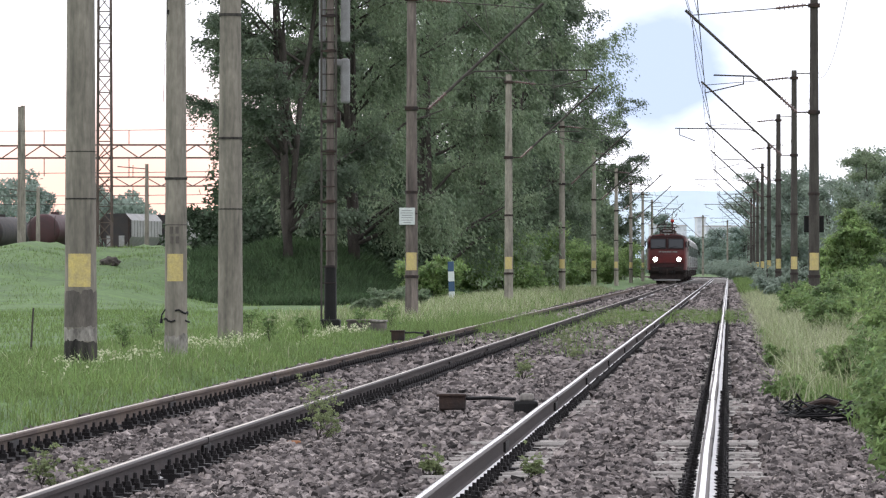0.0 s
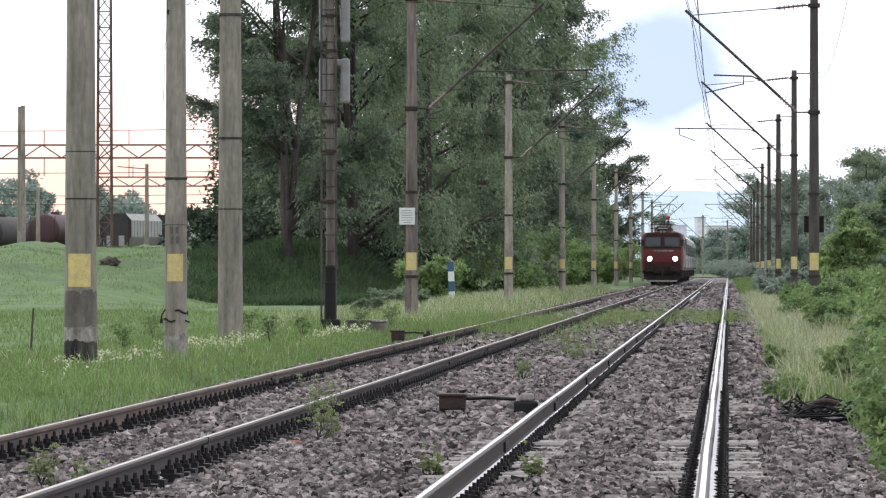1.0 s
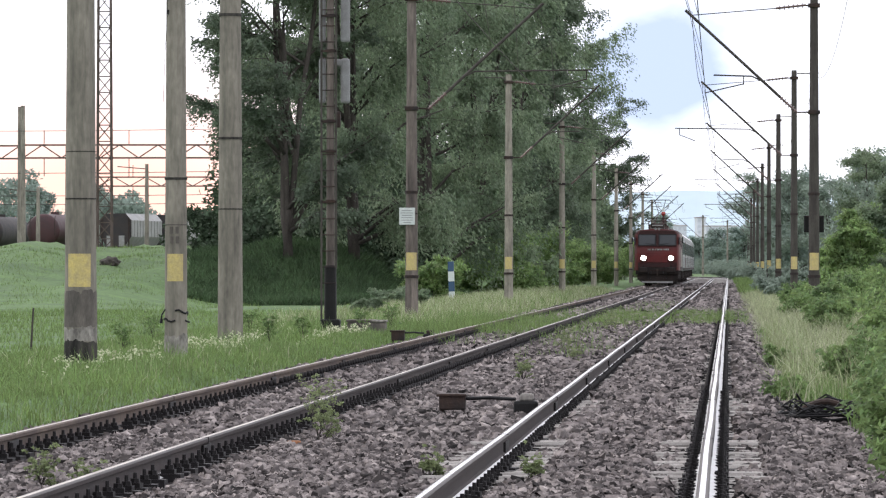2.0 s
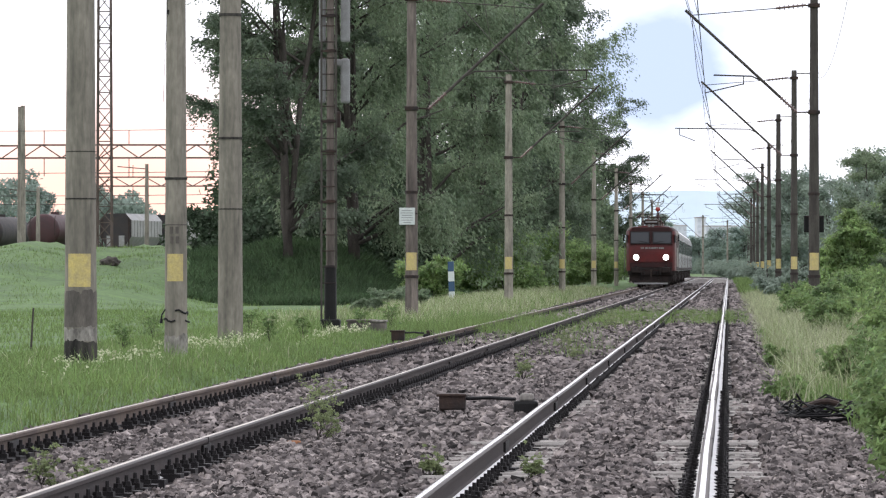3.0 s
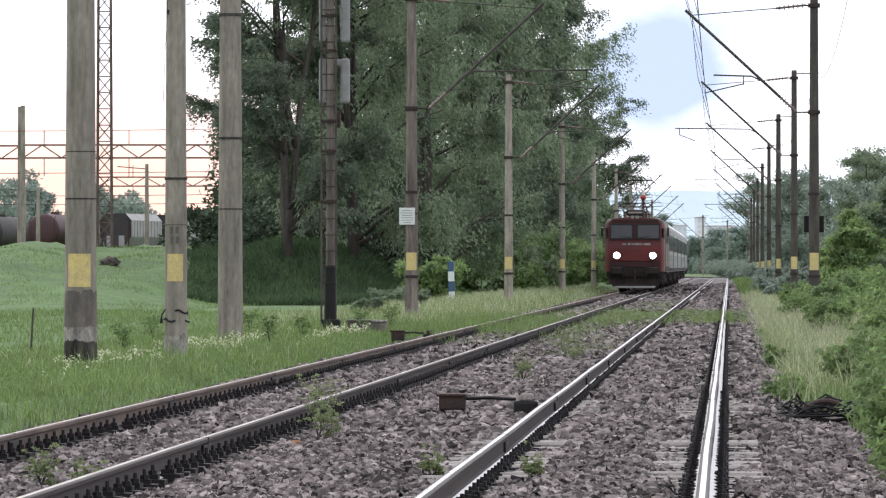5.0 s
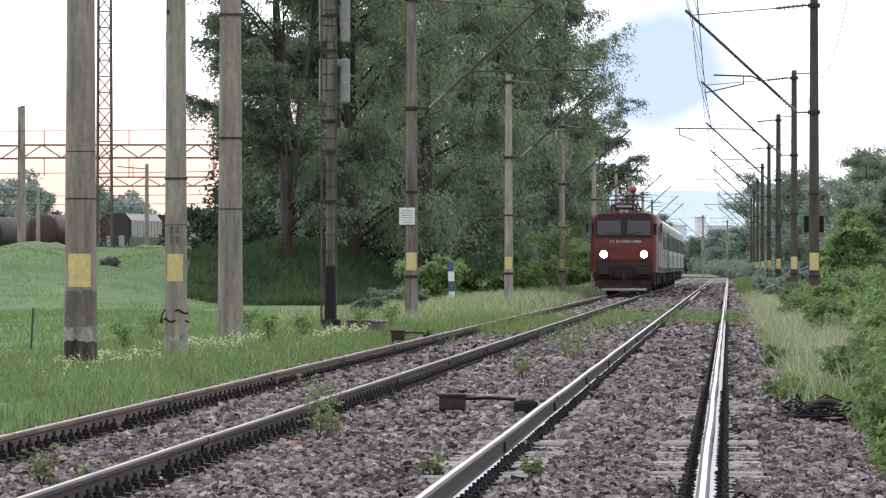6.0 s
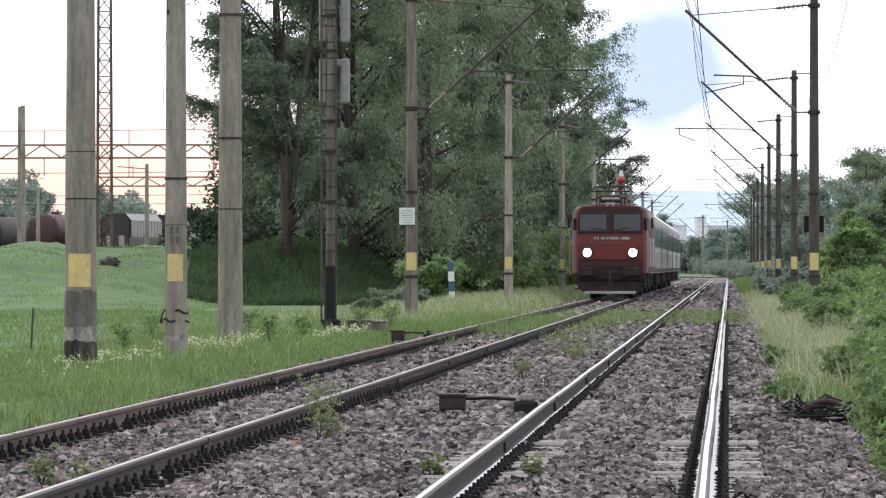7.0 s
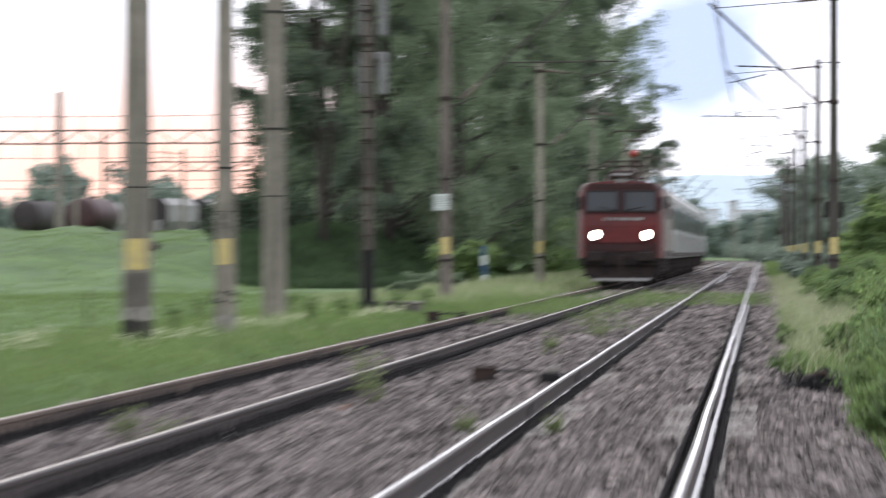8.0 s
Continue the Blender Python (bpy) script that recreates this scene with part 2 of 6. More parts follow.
M = dict(
    meadow=material("meadow_soil", (0.078, 0.148, 0.036), 0.95, vary=0.4, scale=0.35, fine=4, second=(0.040, 0.084, 0.024), bump=0.6),
    grass=material("grass_blade", (0.166, 0.240, 0.080), 0.8, vary=0.15, scale=0.5, fine=20, second=(0.112, 0.170, 0.058), island=0.4, bump=0, through_light=0.4),
    dry=material("dry_grass", (0.38, 0.38, 0.27), 0.8, vary=0.15, scale=0.9, fine=20, second=(0.20, 0.25, 0.105), island=0.45, bump=0, through_light=0.35),
    flower=material("flower_white", (0.52, 0.54, 0.36), 0.8, vary=0.1, island=0.15, bump=0),
    # bed coloured darker than its stones, for the shade in their gaps
    ballast=material("ballast_bed", (0.090, 0.079, 0.075), 0.95, vary=0.5, scale=14, fine=30, second=(0.040, 0.035, 0.034), bump=0.9),
    stone=material("ballast_stone", (0.206, 0.182, 0.175), 0.9, vary=0.25, scale=1.6, fine=70, second=(0.076, 0.066, 0.066), island=0.95, bump=0.1, gloss=0.3),
    concrete=material("sleeper_concrete", (0.315, 0.30, 0.28), 0.85, vary=0.2, scale=5, fine=80, second=(0.2, 0.185, 0.17), per_object=0.2),
    steel=material("rail_head_steel", (0.62, 0.61, 0.61), 0.26, 1.0, vary=0.08, scale=1.0, fine=30, bump=0.03, stretch=(8, 0.4, 8), second=(0.5, 0.48, 0.47)),
    steel_dull=material("rail_head_worn", (0.50, 0.46, 0.41), 0.48, 0.5, vary=0.1, scale=1.0, fine=30, bump=0.03, stretch=(8, 0.4, 8), second=(0.2, 0.17, 0.145)),
    head_edge=material("rail_head_edge", (0.085, 0.078, 0.076), 0.72, 0.0, vary=0.15, scale=2.0, fine=40, bump=0.05, stretch=(4, 0.4, 4), second=(0.05, 0.044, 0.042), gloss=0.3),
    rust=material("rail_rust", (0.058, 0.048, 0.046), 0.8, 0.0, vary=0.25, scale=2.5, fine=60, second=(0.035, 0.029, 0.029), stretch=(1, 0.5, 1), gloss=0.2),
    rust_brown=material("rail_rust_brown", (0.135, 0.103, 0.083), 0.85, 0.0, vary=0.25, scale=2.0, fine=40, second=(0.065, 0.048, 0.041), stretch=(1, 0.35, 1), gloss=0.3),
    foot=material("rail_foot", (0.50, 0.50, 0.50), 0.40, 0.35, vary=0.15, scale=3, fine=50, second=(0.34, 0.335, 0.33), bump=0.05),
    clamp=material("fastening_iron", (0.020, 0.018, 0.019), 0.6, 0.2, vary=0.3, scale=9, fine=60, gloss=0.2),
    pole=material("pole_concrete", (0.258, 0.240, 0.198), 0.9, vary=0.16, scale=1.3, fine=14, second=(0.150, 0.138, 0.114), stretch=(1.3, 1.3, 0.6), per_object=0.14, streak=0.34),
    pole_old=material("pole_weathered", (0.17, 0.145, 0.125), 0.9, vary=0.18, scale=1.1, fine=14, second=(0.075, 0.062, 0.055), stretch=(2.2, 2.2, 0.4), streak=0.5),
    pole_dark=material("pole_concrete_damp", (0.06, 0.056, 0.05), 0.85, vary=0.25, scale=2.5, fine=30, second=(0.018, 0.018, 0.017), stretch=(3, 3, 0.7), gloss=0.2, streak=0.5),
    pole_steel=material("mast_brown", (0.062, 0.058, 0.050), 0.8, 0.0, vary=0.25, scale=2, fine=30, second=(0.038, 0.033, 0.029), stretch=(2, 2, 0.5), gloss=0.3, streak=0.3),
    # the evening glow on the yard steel is mixed into its brown
    yard_glow_steel=material("yard_steel_rust", (0.110, 0.088, 0.076), 0.85, vary=0.2, scale=1.5, fine=20, second=(0.075, 0.060, 0.053), gloss=0.2),
    stain_and_shade=material("pole_concrete_sooty", (0.135, 0.12, 0.105), 0.9, vary=0.2, scale=2.2, fine=30, second=(0.055, 0.05, 0.044), stretch=(2, 2, 0.6)),
    limewash=material("worn_limewash", (0.28, 0.265, 0.24), 0.9, vary=0.25, scale=7, fine=30, second=(0.09, 0.083, 0.075), stretch=(1.5, 1.5, 0.7)),
    yellow=material("yellow_paint", (0.50, 0.405, 0.14), 0.7, vary=0.16, scale=7, fine=40, second=(0.34, 0.285, 0.14)),
    white=material("white_enamel", (0.52, 0.56, 0.54), 0.5, vary=0.08, scale=4, fine=40, second=(0.42, 0.46, 0.44)),
    blue=material("blue_enamel", (0.018, 0.060, 0.125), 0.5, vary=0.12, scale=4, fine=40),
    black=material("black_paint", (0.009, 0.009, 0.009), 0.55, vary=0.3, scale=5, fine=50, gloss=0.2),
    galv=material("galvanised_steel", (0.24, 0.25, 0.245), 0.6, 0.2, vary=0.2, scale=2, fine=30, second=(0.15, 0.14, 0.13), stretch=(2, 2, 0.5)),
    grey=material("grey_paint", (0.20, 0.21, 0.21), 0.6, vary=0.15, scale=3, fine=40, second=(0.14, 0.14, 0.14)),
    iron=material("dark_iron", (0.024, 0.021, 0.021), 0.65, 0.2, vary=0.3, scale=5, fine=60, second=(0.045, 0.028, 0.021), gloss=0.2),
    wire=material("wire_copper", (0.060, 0.048, 0.044), 0.7, 0.0, vary=0.1, bump=0),
    porcelain=material("porcelain_brown", (0.11, 0.065, 0.055), 0.3, vary=0.1, bump=0),
    red=material("loco_red", (0.106, 0.0120, 0.0115), 0.45, vary=0.18, scale=1.3, fine=40, second=(0.058, 0.008, 0.008), bump=0.05, gloss=0.3),
    bulb=material("insulator_red", (0.30, 0.035, 0.03), 0.2, vary=0.1, scale=4, fine=30, bump=0),
    loco_side=material("loco_side_tan", (0.175, 0.150, 0.122), 0.5, vary=0.2, scale=1.5, fine=30, second=(0.085, 0.070, 0.060), bump=0.03, gloss=0.3),
    maroon=material("loco_maroon", (0.034, 0.009, 0.009), 0.5, vary=0.2, scale=2, fine=40, second=(0.020, 0.007, 0.007), bump=0.05, gloss=0.25),
    underframe=material("underframe_black", (0.013, 0.011, 0.011), 0.75, vary=0.3, scale=3, fine=30, second=(0.03, 0.021, 0.018), gloss=0.2),
    lamp=material("headlight_on", (1.0, 0.93, 0.84), 0.3, vary=0.0, bump=0, emit=14.0),
    window=glass("dark_window"),
    roof=material("coach_roof_pale", (0.62, 0.63, 0.64), 0.32, 0.1, vary=0.06, scale=1.2, fine=30, second=(0.48, 0.49, 0.5), bump=0.03),
    coach=material("coach_grey_green", (0.125, 0.135, 0.13), 0.5, vary=0.1, scale=1.5, fine=30, second=(0.085, 0.092, 0.088), bump=0.03),
    coach_band=material("coach_dark_band", (0.035, 0.038, 0.045), 0.3, vary=0.15, scale=2, bump=0.02),
    tank=material("tank_red_oxide", (0.045, 0.013, 0.014), 0.65, vary=0.25, scale=1.5, fine=30, second=(0.03, 0.011, 0.012)),
    tank_grey=material("tank_pale_grey", (0.27, 0.275, 0.27), 0.6, vary=0.2, scale=1.2, fine=30, second=(0.18, 0.18, 0.17)),
    wagon=material("wagon_dark", (0.018, 0.018, 0.020), 0.75, vary=0.25, scale=1.5, fine=30, second=(0.03, 0.022, 0.019)),
    bark=material("bark", (0.060, 0.052, 0.044), 0.95, vary=0.3, scale=3, fine=25, bump=0.8, stretch=(2, 2, 0.5)),
    leaf_a=material("leaf_dark", (0.138, 0.180, 0.118), 0.6, vary=0.18, scale=0.45, fine=8, second=(0.084, 0.118, 0.080), island=0.28, bump=0, through_light=0.5),
    # the shade under the trees is put into these two leaf colours
    leaf_shade=material("leaf_undergrowth", (0.074, 0.108, 0.066), 0.8, vary=0.2, scale=0.4, fine=8, second=(0.048, 0.072, 0.045), island=0.4, bump=0, through_light=0.2, gloss=0.2),
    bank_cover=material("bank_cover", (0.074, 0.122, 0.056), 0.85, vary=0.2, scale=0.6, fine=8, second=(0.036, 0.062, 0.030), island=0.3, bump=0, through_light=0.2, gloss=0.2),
    weed=material("leaf_weed", (0.26, 0.31, 0.15), 0.8, vary=0.15, scale=2, fine=20, second=(0.15, 0.19, 0.09), island=0.3, bump=0, through_light=0.4),
    leaf_b=material("leaf_willow", (0.222, 0.286, 0.176), 0.6, vary=0.18, scale=0.5, fine=8, second=(0.106, 0.152, 0.094), island=0.28, bump=0, through_light=0.5),
    leaf_c=material("leaf_shrub", (0.232, 0.325, 0.118), 0.6, vary=0.2, scale=1.6, fine=8, second=(0.105, 0.165, 0.072), island=0.35, bump=0, through_light=0.45, gloss=0.25),
    # distance haze is mixed into the next two leaf colours, paler and bluer
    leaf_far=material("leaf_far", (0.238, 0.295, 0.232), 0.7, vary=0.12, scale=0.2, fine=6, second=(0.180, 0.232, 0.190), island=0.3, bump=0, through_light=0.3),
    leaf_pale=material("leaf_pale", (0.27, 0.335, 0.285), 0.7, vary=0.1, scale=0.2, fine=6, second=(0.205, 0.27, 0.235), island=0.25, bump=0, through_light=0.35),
    # hill, walls and windows carry the distance haze in their base colours
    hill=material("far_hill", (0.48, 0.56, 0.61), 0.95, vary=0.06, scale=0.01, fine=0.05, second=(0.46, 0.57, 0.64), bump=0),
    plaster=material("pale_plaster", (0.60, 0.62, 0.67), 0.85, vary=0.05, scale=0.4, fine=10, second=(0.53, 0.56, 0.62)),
    haze_pane=material("far_window", (0.49, 0.52, 0.58), 0.5, vary=0.05, scale=1, fine=10, bump=0),
    roof_tile=material("grey_roof", (0.50, 0.47, 0.49), 0.8, vary=0.15, scale=0.5, fine=10),
    rubber=material("cable_rubber", (0.009, 0.009, 0.010), 0.5, vary=0.2, scale=8, fine=60, gloss=0.2),
    clay=material("orange_clay", (0.30, 0.13, 0.06), 0.85, vary=0.2, scale=8, fine=40),
)

# ---- mesh helpers ----


def part(name, bm, mat, parent=None, label="", smooth=False):
    me = bpy.data.meshes.new(name)
    bm.to_mesh(me)
    bm.free()
    for x in mat if isinstance(mat, (list, tuple)) else [mat]:
        me.materials.append(x)
    if smooth:
        for p in me.polygons:
            p.use_smooth = True
    ob = new(name, me)
    ob.parent = parent
    if label:
        ob["label"] = label
    return ob


def mesh_from(name, verts, faces, mat, parent=None):
    me = bpy.data.meshes.new(name)
    me.from_pydata(verts, [], faces)
    me.materials.append(mat)
    ob = new(name, me)
    ob.parent = parent
    return ob


def fast_mesh(name, verts, faces, mat, parent=None):
    """verts (n, 3) and equal-sided faces (m, k) as arrays."""
    me = bpy.data.meshes.new(name)
    k = faces.shape[1]
    me.vertices.add(len(verts))
    me.vertices.foreach_set("co", np.ascontiguousarray(verts, dtype=np.float32).ravel())
    me.loops.add(faces.size)
    me.loops.foreach_set("vertex_index", np.ascontiguousarray(faces, dtype=np.int32).ravel())
    me.polygons.add(len(faces))
    me.polygons.foreach_set("loop_start", np.arange(0, faces.size, k, dtype=np.int32))
    me.update(calc_edges=True)
    me.validate()
    me.materials.append(mat)
    ob = new(name, me)
    ob.parent = parent
    return ob


def thing(name, m, label, category, group="", kind=""):
    ob = new(name)
    ob.empty_display_size = 0.2
    ob.matrix_basis = m
    return tagged(ob, label, category, group, kind)


def box(bm, x0, x1, y0, y1, z0, z1, bevel=0.0, index=0):
    g = bmesh.ops.create_cube(bm, size=1.0)
    vs = g["verts"]
    for v in vs:
        v.co = Vector((x0 + (v.co.x + 0.5) * (x1 - x0), y0 + (v.co.y + 0.5) * (y1 - y0), z0 + (v.co.z + 0.5) * (z1 - z0)))
    fs = list({f for v in vs for f in v.link_faces})
    for f in fs:
        f.material_index = index
    if bevel:
        es = list({e for v in vs for e in v.link_edges})
        bmesh.ops.bevel(bm, geom=es, offset=bevel, segments=2, affect="EDGES", profile=0.5)
    return bm


def rod(bm, a, b, r0, r1=None, sides=8):
    a, b = Vector(a), Vector(b)
    r1 = r0 if r1 is None else r1
    d = b - a
    g = bmesh.ops.create_cone(bm, cap_ends=True, segments=sides, radius1=r0, radius2=r1, depth=d.length)
    m = Matrix.Translation((a + b) / 2) @ d.to_track_quat("Z", "Y").to_matrix().to_4x4()
    bmesh.ops.transform(bm, matrix=m, verts=g["verts"])
    return bm


def tapered(bm, pts, r0, r1, sides=7):
    """A round limb or bar through the points, thinning from r0 to r1, closed at both ends."""
    rings = []
    n = len(pts)
    for i, p in enumerate(pts):
        r = r0 + (r1 - r0) * i / (n - 1)
        d = (Vector(pts[min(i + 1, n - 1)]) - Vector(pts[max(i - 1, 0)])).normalized()
        q = d.to_track_quat("Z", "Y").to_matrix()
        rings.append([bm.verts.new(Vector(p) + q @ Vector((r * math.cos(k * math.tau / sides), r * math.sin(k * math.tau / sides), 0))) for k in range(sides)])
    for p, q in zip(rings, rings[1:]):
        for k in range(sides):
            bm.faces.new((p[k], p[(k + 1) % sides], q[(k + 1) % sides], q[k]))
    bm.faces.new(rings[0][::-1]), bm.faces.new(rings[-1])


def tube(bm, pts, r, sides=6):
    tapered(bm, pts, r, r, sides)
    return bm


def prism(bm, outline, y0, y1, segs=1):
    """Sweeps an outline of (x, z) along y."""
    rings = []
    for i in range(segs + 1):
        y = y0 + (y1 - y0) * i / segs
        rings.append([bm.verts.new((x, y, z)) for x, z in outline])
    n = len(outline)
    for p, q in zip(rings, rings[1:]):
        for i in range(n):
            bm.faces.new((p[i], p[(i + 1) % n], q[(i + 1) % n], q[i]))
    bm.faces.new(rings[0][::-1]), bm.faces.new(rings[-1])
    bmesh.ops.recalc_face_normals(bm, faces=bm.faces[:])
    return bm


B = bmesh.new

# ---- the ground ----
LEFT_TRACK, RIGHT_TRACK = -4.53, -0.90


def smoothstep(a, b, v):
    t = min(1, max(0, (v - a) / (b - a)))
    return t * t * (3 - 2 * t)


def bend(y):
    """How far the tracks have swung to the side at y."""
    s = max(0, y - 640)
    return -s * s / 2 / 900


def ground_z(x, y):
    u = x - bend(y)
    z = -0.30
    z += 0.20 * smoothstep(-6.2, -6.9, u) - 0.30 * smoothstep(-9.5, -14, u)
    z += (0.17 * smoothstep(0.5, 1.3, u)) * smoothstep(50, 62, y) + 0.17 * smoothstep(1.2, 3.5, u)
    # the bank: a long gentle slope in the open meadow, a short steep one under the trees
    steep = smoothstep(-26, -20.5, x)
    at = y + max(0, -x - 26) * 0.9 + 6 * noise.noise(Vector((x * 0.08, 2.0, 0)))
    bank = ((1 - steep) * smoothstep(205, 300, at) + steep * smoothstep(250, 264, at)) * smoothstep(-13.5, -18, x)
    z += (2.55 + 0.6 * noise.noise(Vector((x * 0.3, y * 0.045, 4.0))) + 0.25 * noise.noise(Vector((x * 0.7, y * 0.12, 9.0)))) * bank
    z += 0.06 * noise.noise(Vector((x * 0.5, y * 0.12, 0))) * smoothstep(0.6, 1.6, abs(u + 2.7) - 2.6)
    return z


def build_ground():
    xs = sorted({*np.linspace(-12, 5, 60), *np.linspace(-40, -12, 30), *(-3000, -1500, -800, -400, -200, -120, -80, -60, -50),
                 *(6, 8, 11, 15, 20, 30, 50, 90, 200, 500, 1200, 3000)})
    ys = sorted({*(-200, -100, -40, 0), *np.linspace(10, 200, 130), *np.linspace(205, 500, 60), *np.linspace(510, 1000, 40),
                 *(1100, 1300, 1700, 2400, 3500, 4900)})
    nx = len(xs)
    verts = [(x, y, ground_z(x, y)) for y in ys for x in xs]
    faces = [(j * nx + i, j * nx + i + 1, (j + 1) * nx + i + 1, (j + 1) * nx + i) for j in range(len(ys) - 1) for i in range(nx - 1)]
    g = mesh_from("ground", verts, faces, M["meadow"])
    for p in g.data.polygons:
        p.use_smooth = True
    tagged(g, "green meadow ground with worn earth beside the tracks", "ground", kind="structure")


build_ground()


def build_ballast():
    outline = [(-6.55, -0.36), (-6.2, -0.24), (-5.9, -0.2), (-3.2, -0.2), (-2.75, -0.22), (-2.3, -0.215), (0.35, -0.215), (0.8, -0.23), (1.4, -0.27), (1.75, -0.36)]
    ys = [*np.arange(5, 160, 1.0), *np.arange(160, 640, 8), *np.arange(640, 1000, 8)]
    n = len(outline)
    verts = []
    for y in ys:
        for x, z in outline:
            x = x if x < 0.36 or y < 60 else 0.35 + (x - 0.35) * 0.4
            verts.append((x + bend(y), y, z + 0.03 * noise.noise(Vector((x * 2, y * 0.9, 3)))))
    faces = [(j * n + i, j * n + i + 1, (j + 1) * n + i + 1, (j + 1) * n + i) for j in range(len(ys) - 1) for i in range(n - 1)]
    ob = mesh_from("ballast_bed", verts, faces, M["ballast"])
    tagged(ob, "grey-brown crushed stone ballast bed under two tracks", "ballast", kind="structure")
    return ob


bed = build_ballast()

# ---- things: builders ----


def painted_patch(r, z0, z1, spread=52, n=10):
    """A painted field on a round shaft, on the side that looks down the line."""
    b = B()
    rows = []
    for z in (z0, z1):
        rows.append([b.verts.new((r * math.sin(u), -r * math.cos(u), z)) for u in [radians(-spread + 2 * spread * i / n) for i in range(n + 1)]])
        rows.append([b.verts.new((0.94 * r * math.sin(u), -0.94 * r * math.cos(u), z)) for u in [radians(-spread + 2 * spread * i / n) for i in range(n + 1)]])
    o0, i0, o1, i1 = rows
    for i in range(n):
        b.faces.new((o0[i], o0[i + 1], o1[i + 1], o1[i]))
        b.faces.new((o1[i], o1[i + 1], i1[i + 1], i1[i]))
        b.faces.new((o0[i + 1], o0[i], i0[i], i0[i + 1]))
    b.faces.new((o0[0], o1[0], i1[0], i0[0])), b.faces.new((o0[n], i0[n], i1[n], o1[n]))
    return b


def catenary_mast(side, label, painted=True, tall=9.2, radius=0.19, upper="pole", arm=True, group="catenary masts beside the line", reach=3.0):
    """A concrete mast with collars, a painted warning band and a cantilever that reaches over its track; side: +1 reaches to +x."""
    t = thing("catenary_mast", Matrix.Identity(4), label, "mast", group)
    b = B()
    rod(b, (0, 0, -0.7), (0, 0, tall), radius, radius * 0.66, 18)
    part("shaft", b, M[upper], t, smooth=False)
    for z in (0.95, 3.0, 5.05):
        b = B()
        r = radius - radius * 0.34 * (z + 0.7) / (tall + 0.7)
        rod(b, (0, 0, z), (0, 0, z + 0.07), r + 0.022, r + 0.022, 16)
        part("collar", b, M["iron"], t)
    if painted:
        part("warning_panel", painted_patch(radius - radius * 0.34 * 1.6 / tall + 0.005, 1.14, 1.57), M["yellow"], t, "faded yellow painted panel")
    if arm:
        s = side
        foot, tip = Vector((s * 0.42, 0, 5.06)), Vector((s * 3.2, 0, 7.62))
        run = tip - foot
        b = B()
        rod(b, foot + run * 0.15, tip, 0.036, 0.036, 8)
        part("strut", b, M["pole_steel"], t, "brown diagonal steel tube")
        b = B()
        rod(b, (s * 0.95, 0, 7.66), tip - run * 0.05, 0.012, 0.012, 6)
        part("top_tie", b, M["pole_steel"], t)
        for p, q in ((foot, foot + run * 0.16), (Vector((s * 0.2, 0, 7.74)), Vector((s * 0.95, 0, 7.66)))):
            b = B()
            rod(b, p, q, 0.028, 0.028, 8)
            for i in range(6):
                c = p + (q - p) * (0.12 + 0.15 * i)
                d = (q - p).normalized() * 0.012
                rod(b, c - d, c + d, 0.07, 0.055, 10)
            part("insulator", b, M["porcelain"], t, "ribbed brown insulator")
        b = B()
        near = foot + run * 0.30
        tube(b, [near, (s * 1.55, 0, 5.97), (s * reach, 0, 6.0)], 0.022, 6)
        part("registration_tube", b, M["pole_steel"], t)
        b = B()
        drop = reach - 0.75 if reach < 3 else reach - 0.15
        rod(b, (s * drop, 0, 5.98), (s * drop, 0, 5.76), 0.016, 0.016, 6)
        end = s * 2.7 if reach < 3 else s * 3.4
        rod(b, (s * drop, 0, 5.78), (end, 0, 5.56), 0.015, 0.015, 6)
        part("steady_arm", b, M["pole_steel"], t)
        for z in (7.68, 5.02):
            b = B()
            r = radius * 0.8
            box(b, -r - 0.03, r + 0.03, -r - 0.03, r + 0.03, z, z + 0.1, 0.01)
            rod(b, (s * r, 0, z + 0.05), (s * (0.22 if z > 6 else 0.44), 0, z + 0.05), 0.02, 0.02, 6)
            part("bracket", b, M["iron"], t)
        b = B()
        rod(b, (-s * 0.1, 0, tall - 0.12), (-s * 0.85, 0, tall - 0.10), 0.02, 0.02, 6)
        part("rear_arm", b, M["pole_steel"], t)
    return t


def place(t, x, y, z=0.0, turn=0.0, lean=0.0):
    t.matrix_basis = pose(x, y, z, 0, lean, turn)
    return t


def wire(name, pts, r, label, mat="wire", sides=5):
    """A hanging wire through the given points."""
    c = bpy.data.curves.new(name, "CURVE")
    c.dimensions, c.bevel_depth, c.bevel_resolution = "3D", r, 1
    sp = c.splines.new("POLY")
    sp.points.add(len(pts) - 1)
    for p, q in zip(sp.points, pts):
        p.co = (*q, 1)
    c.materials.append(M[mat])
    return tagged(new(name, c), label, "wire", "overhead wires")


def sag(a, b, drop, n=14):
    a, b = Vector(a), Vector(b)
    return [a.lerp(b, i / n) - Vector((0, 0, drop * 4 * (i / n) * (1 - i / n))) for i in range(n + 1)]


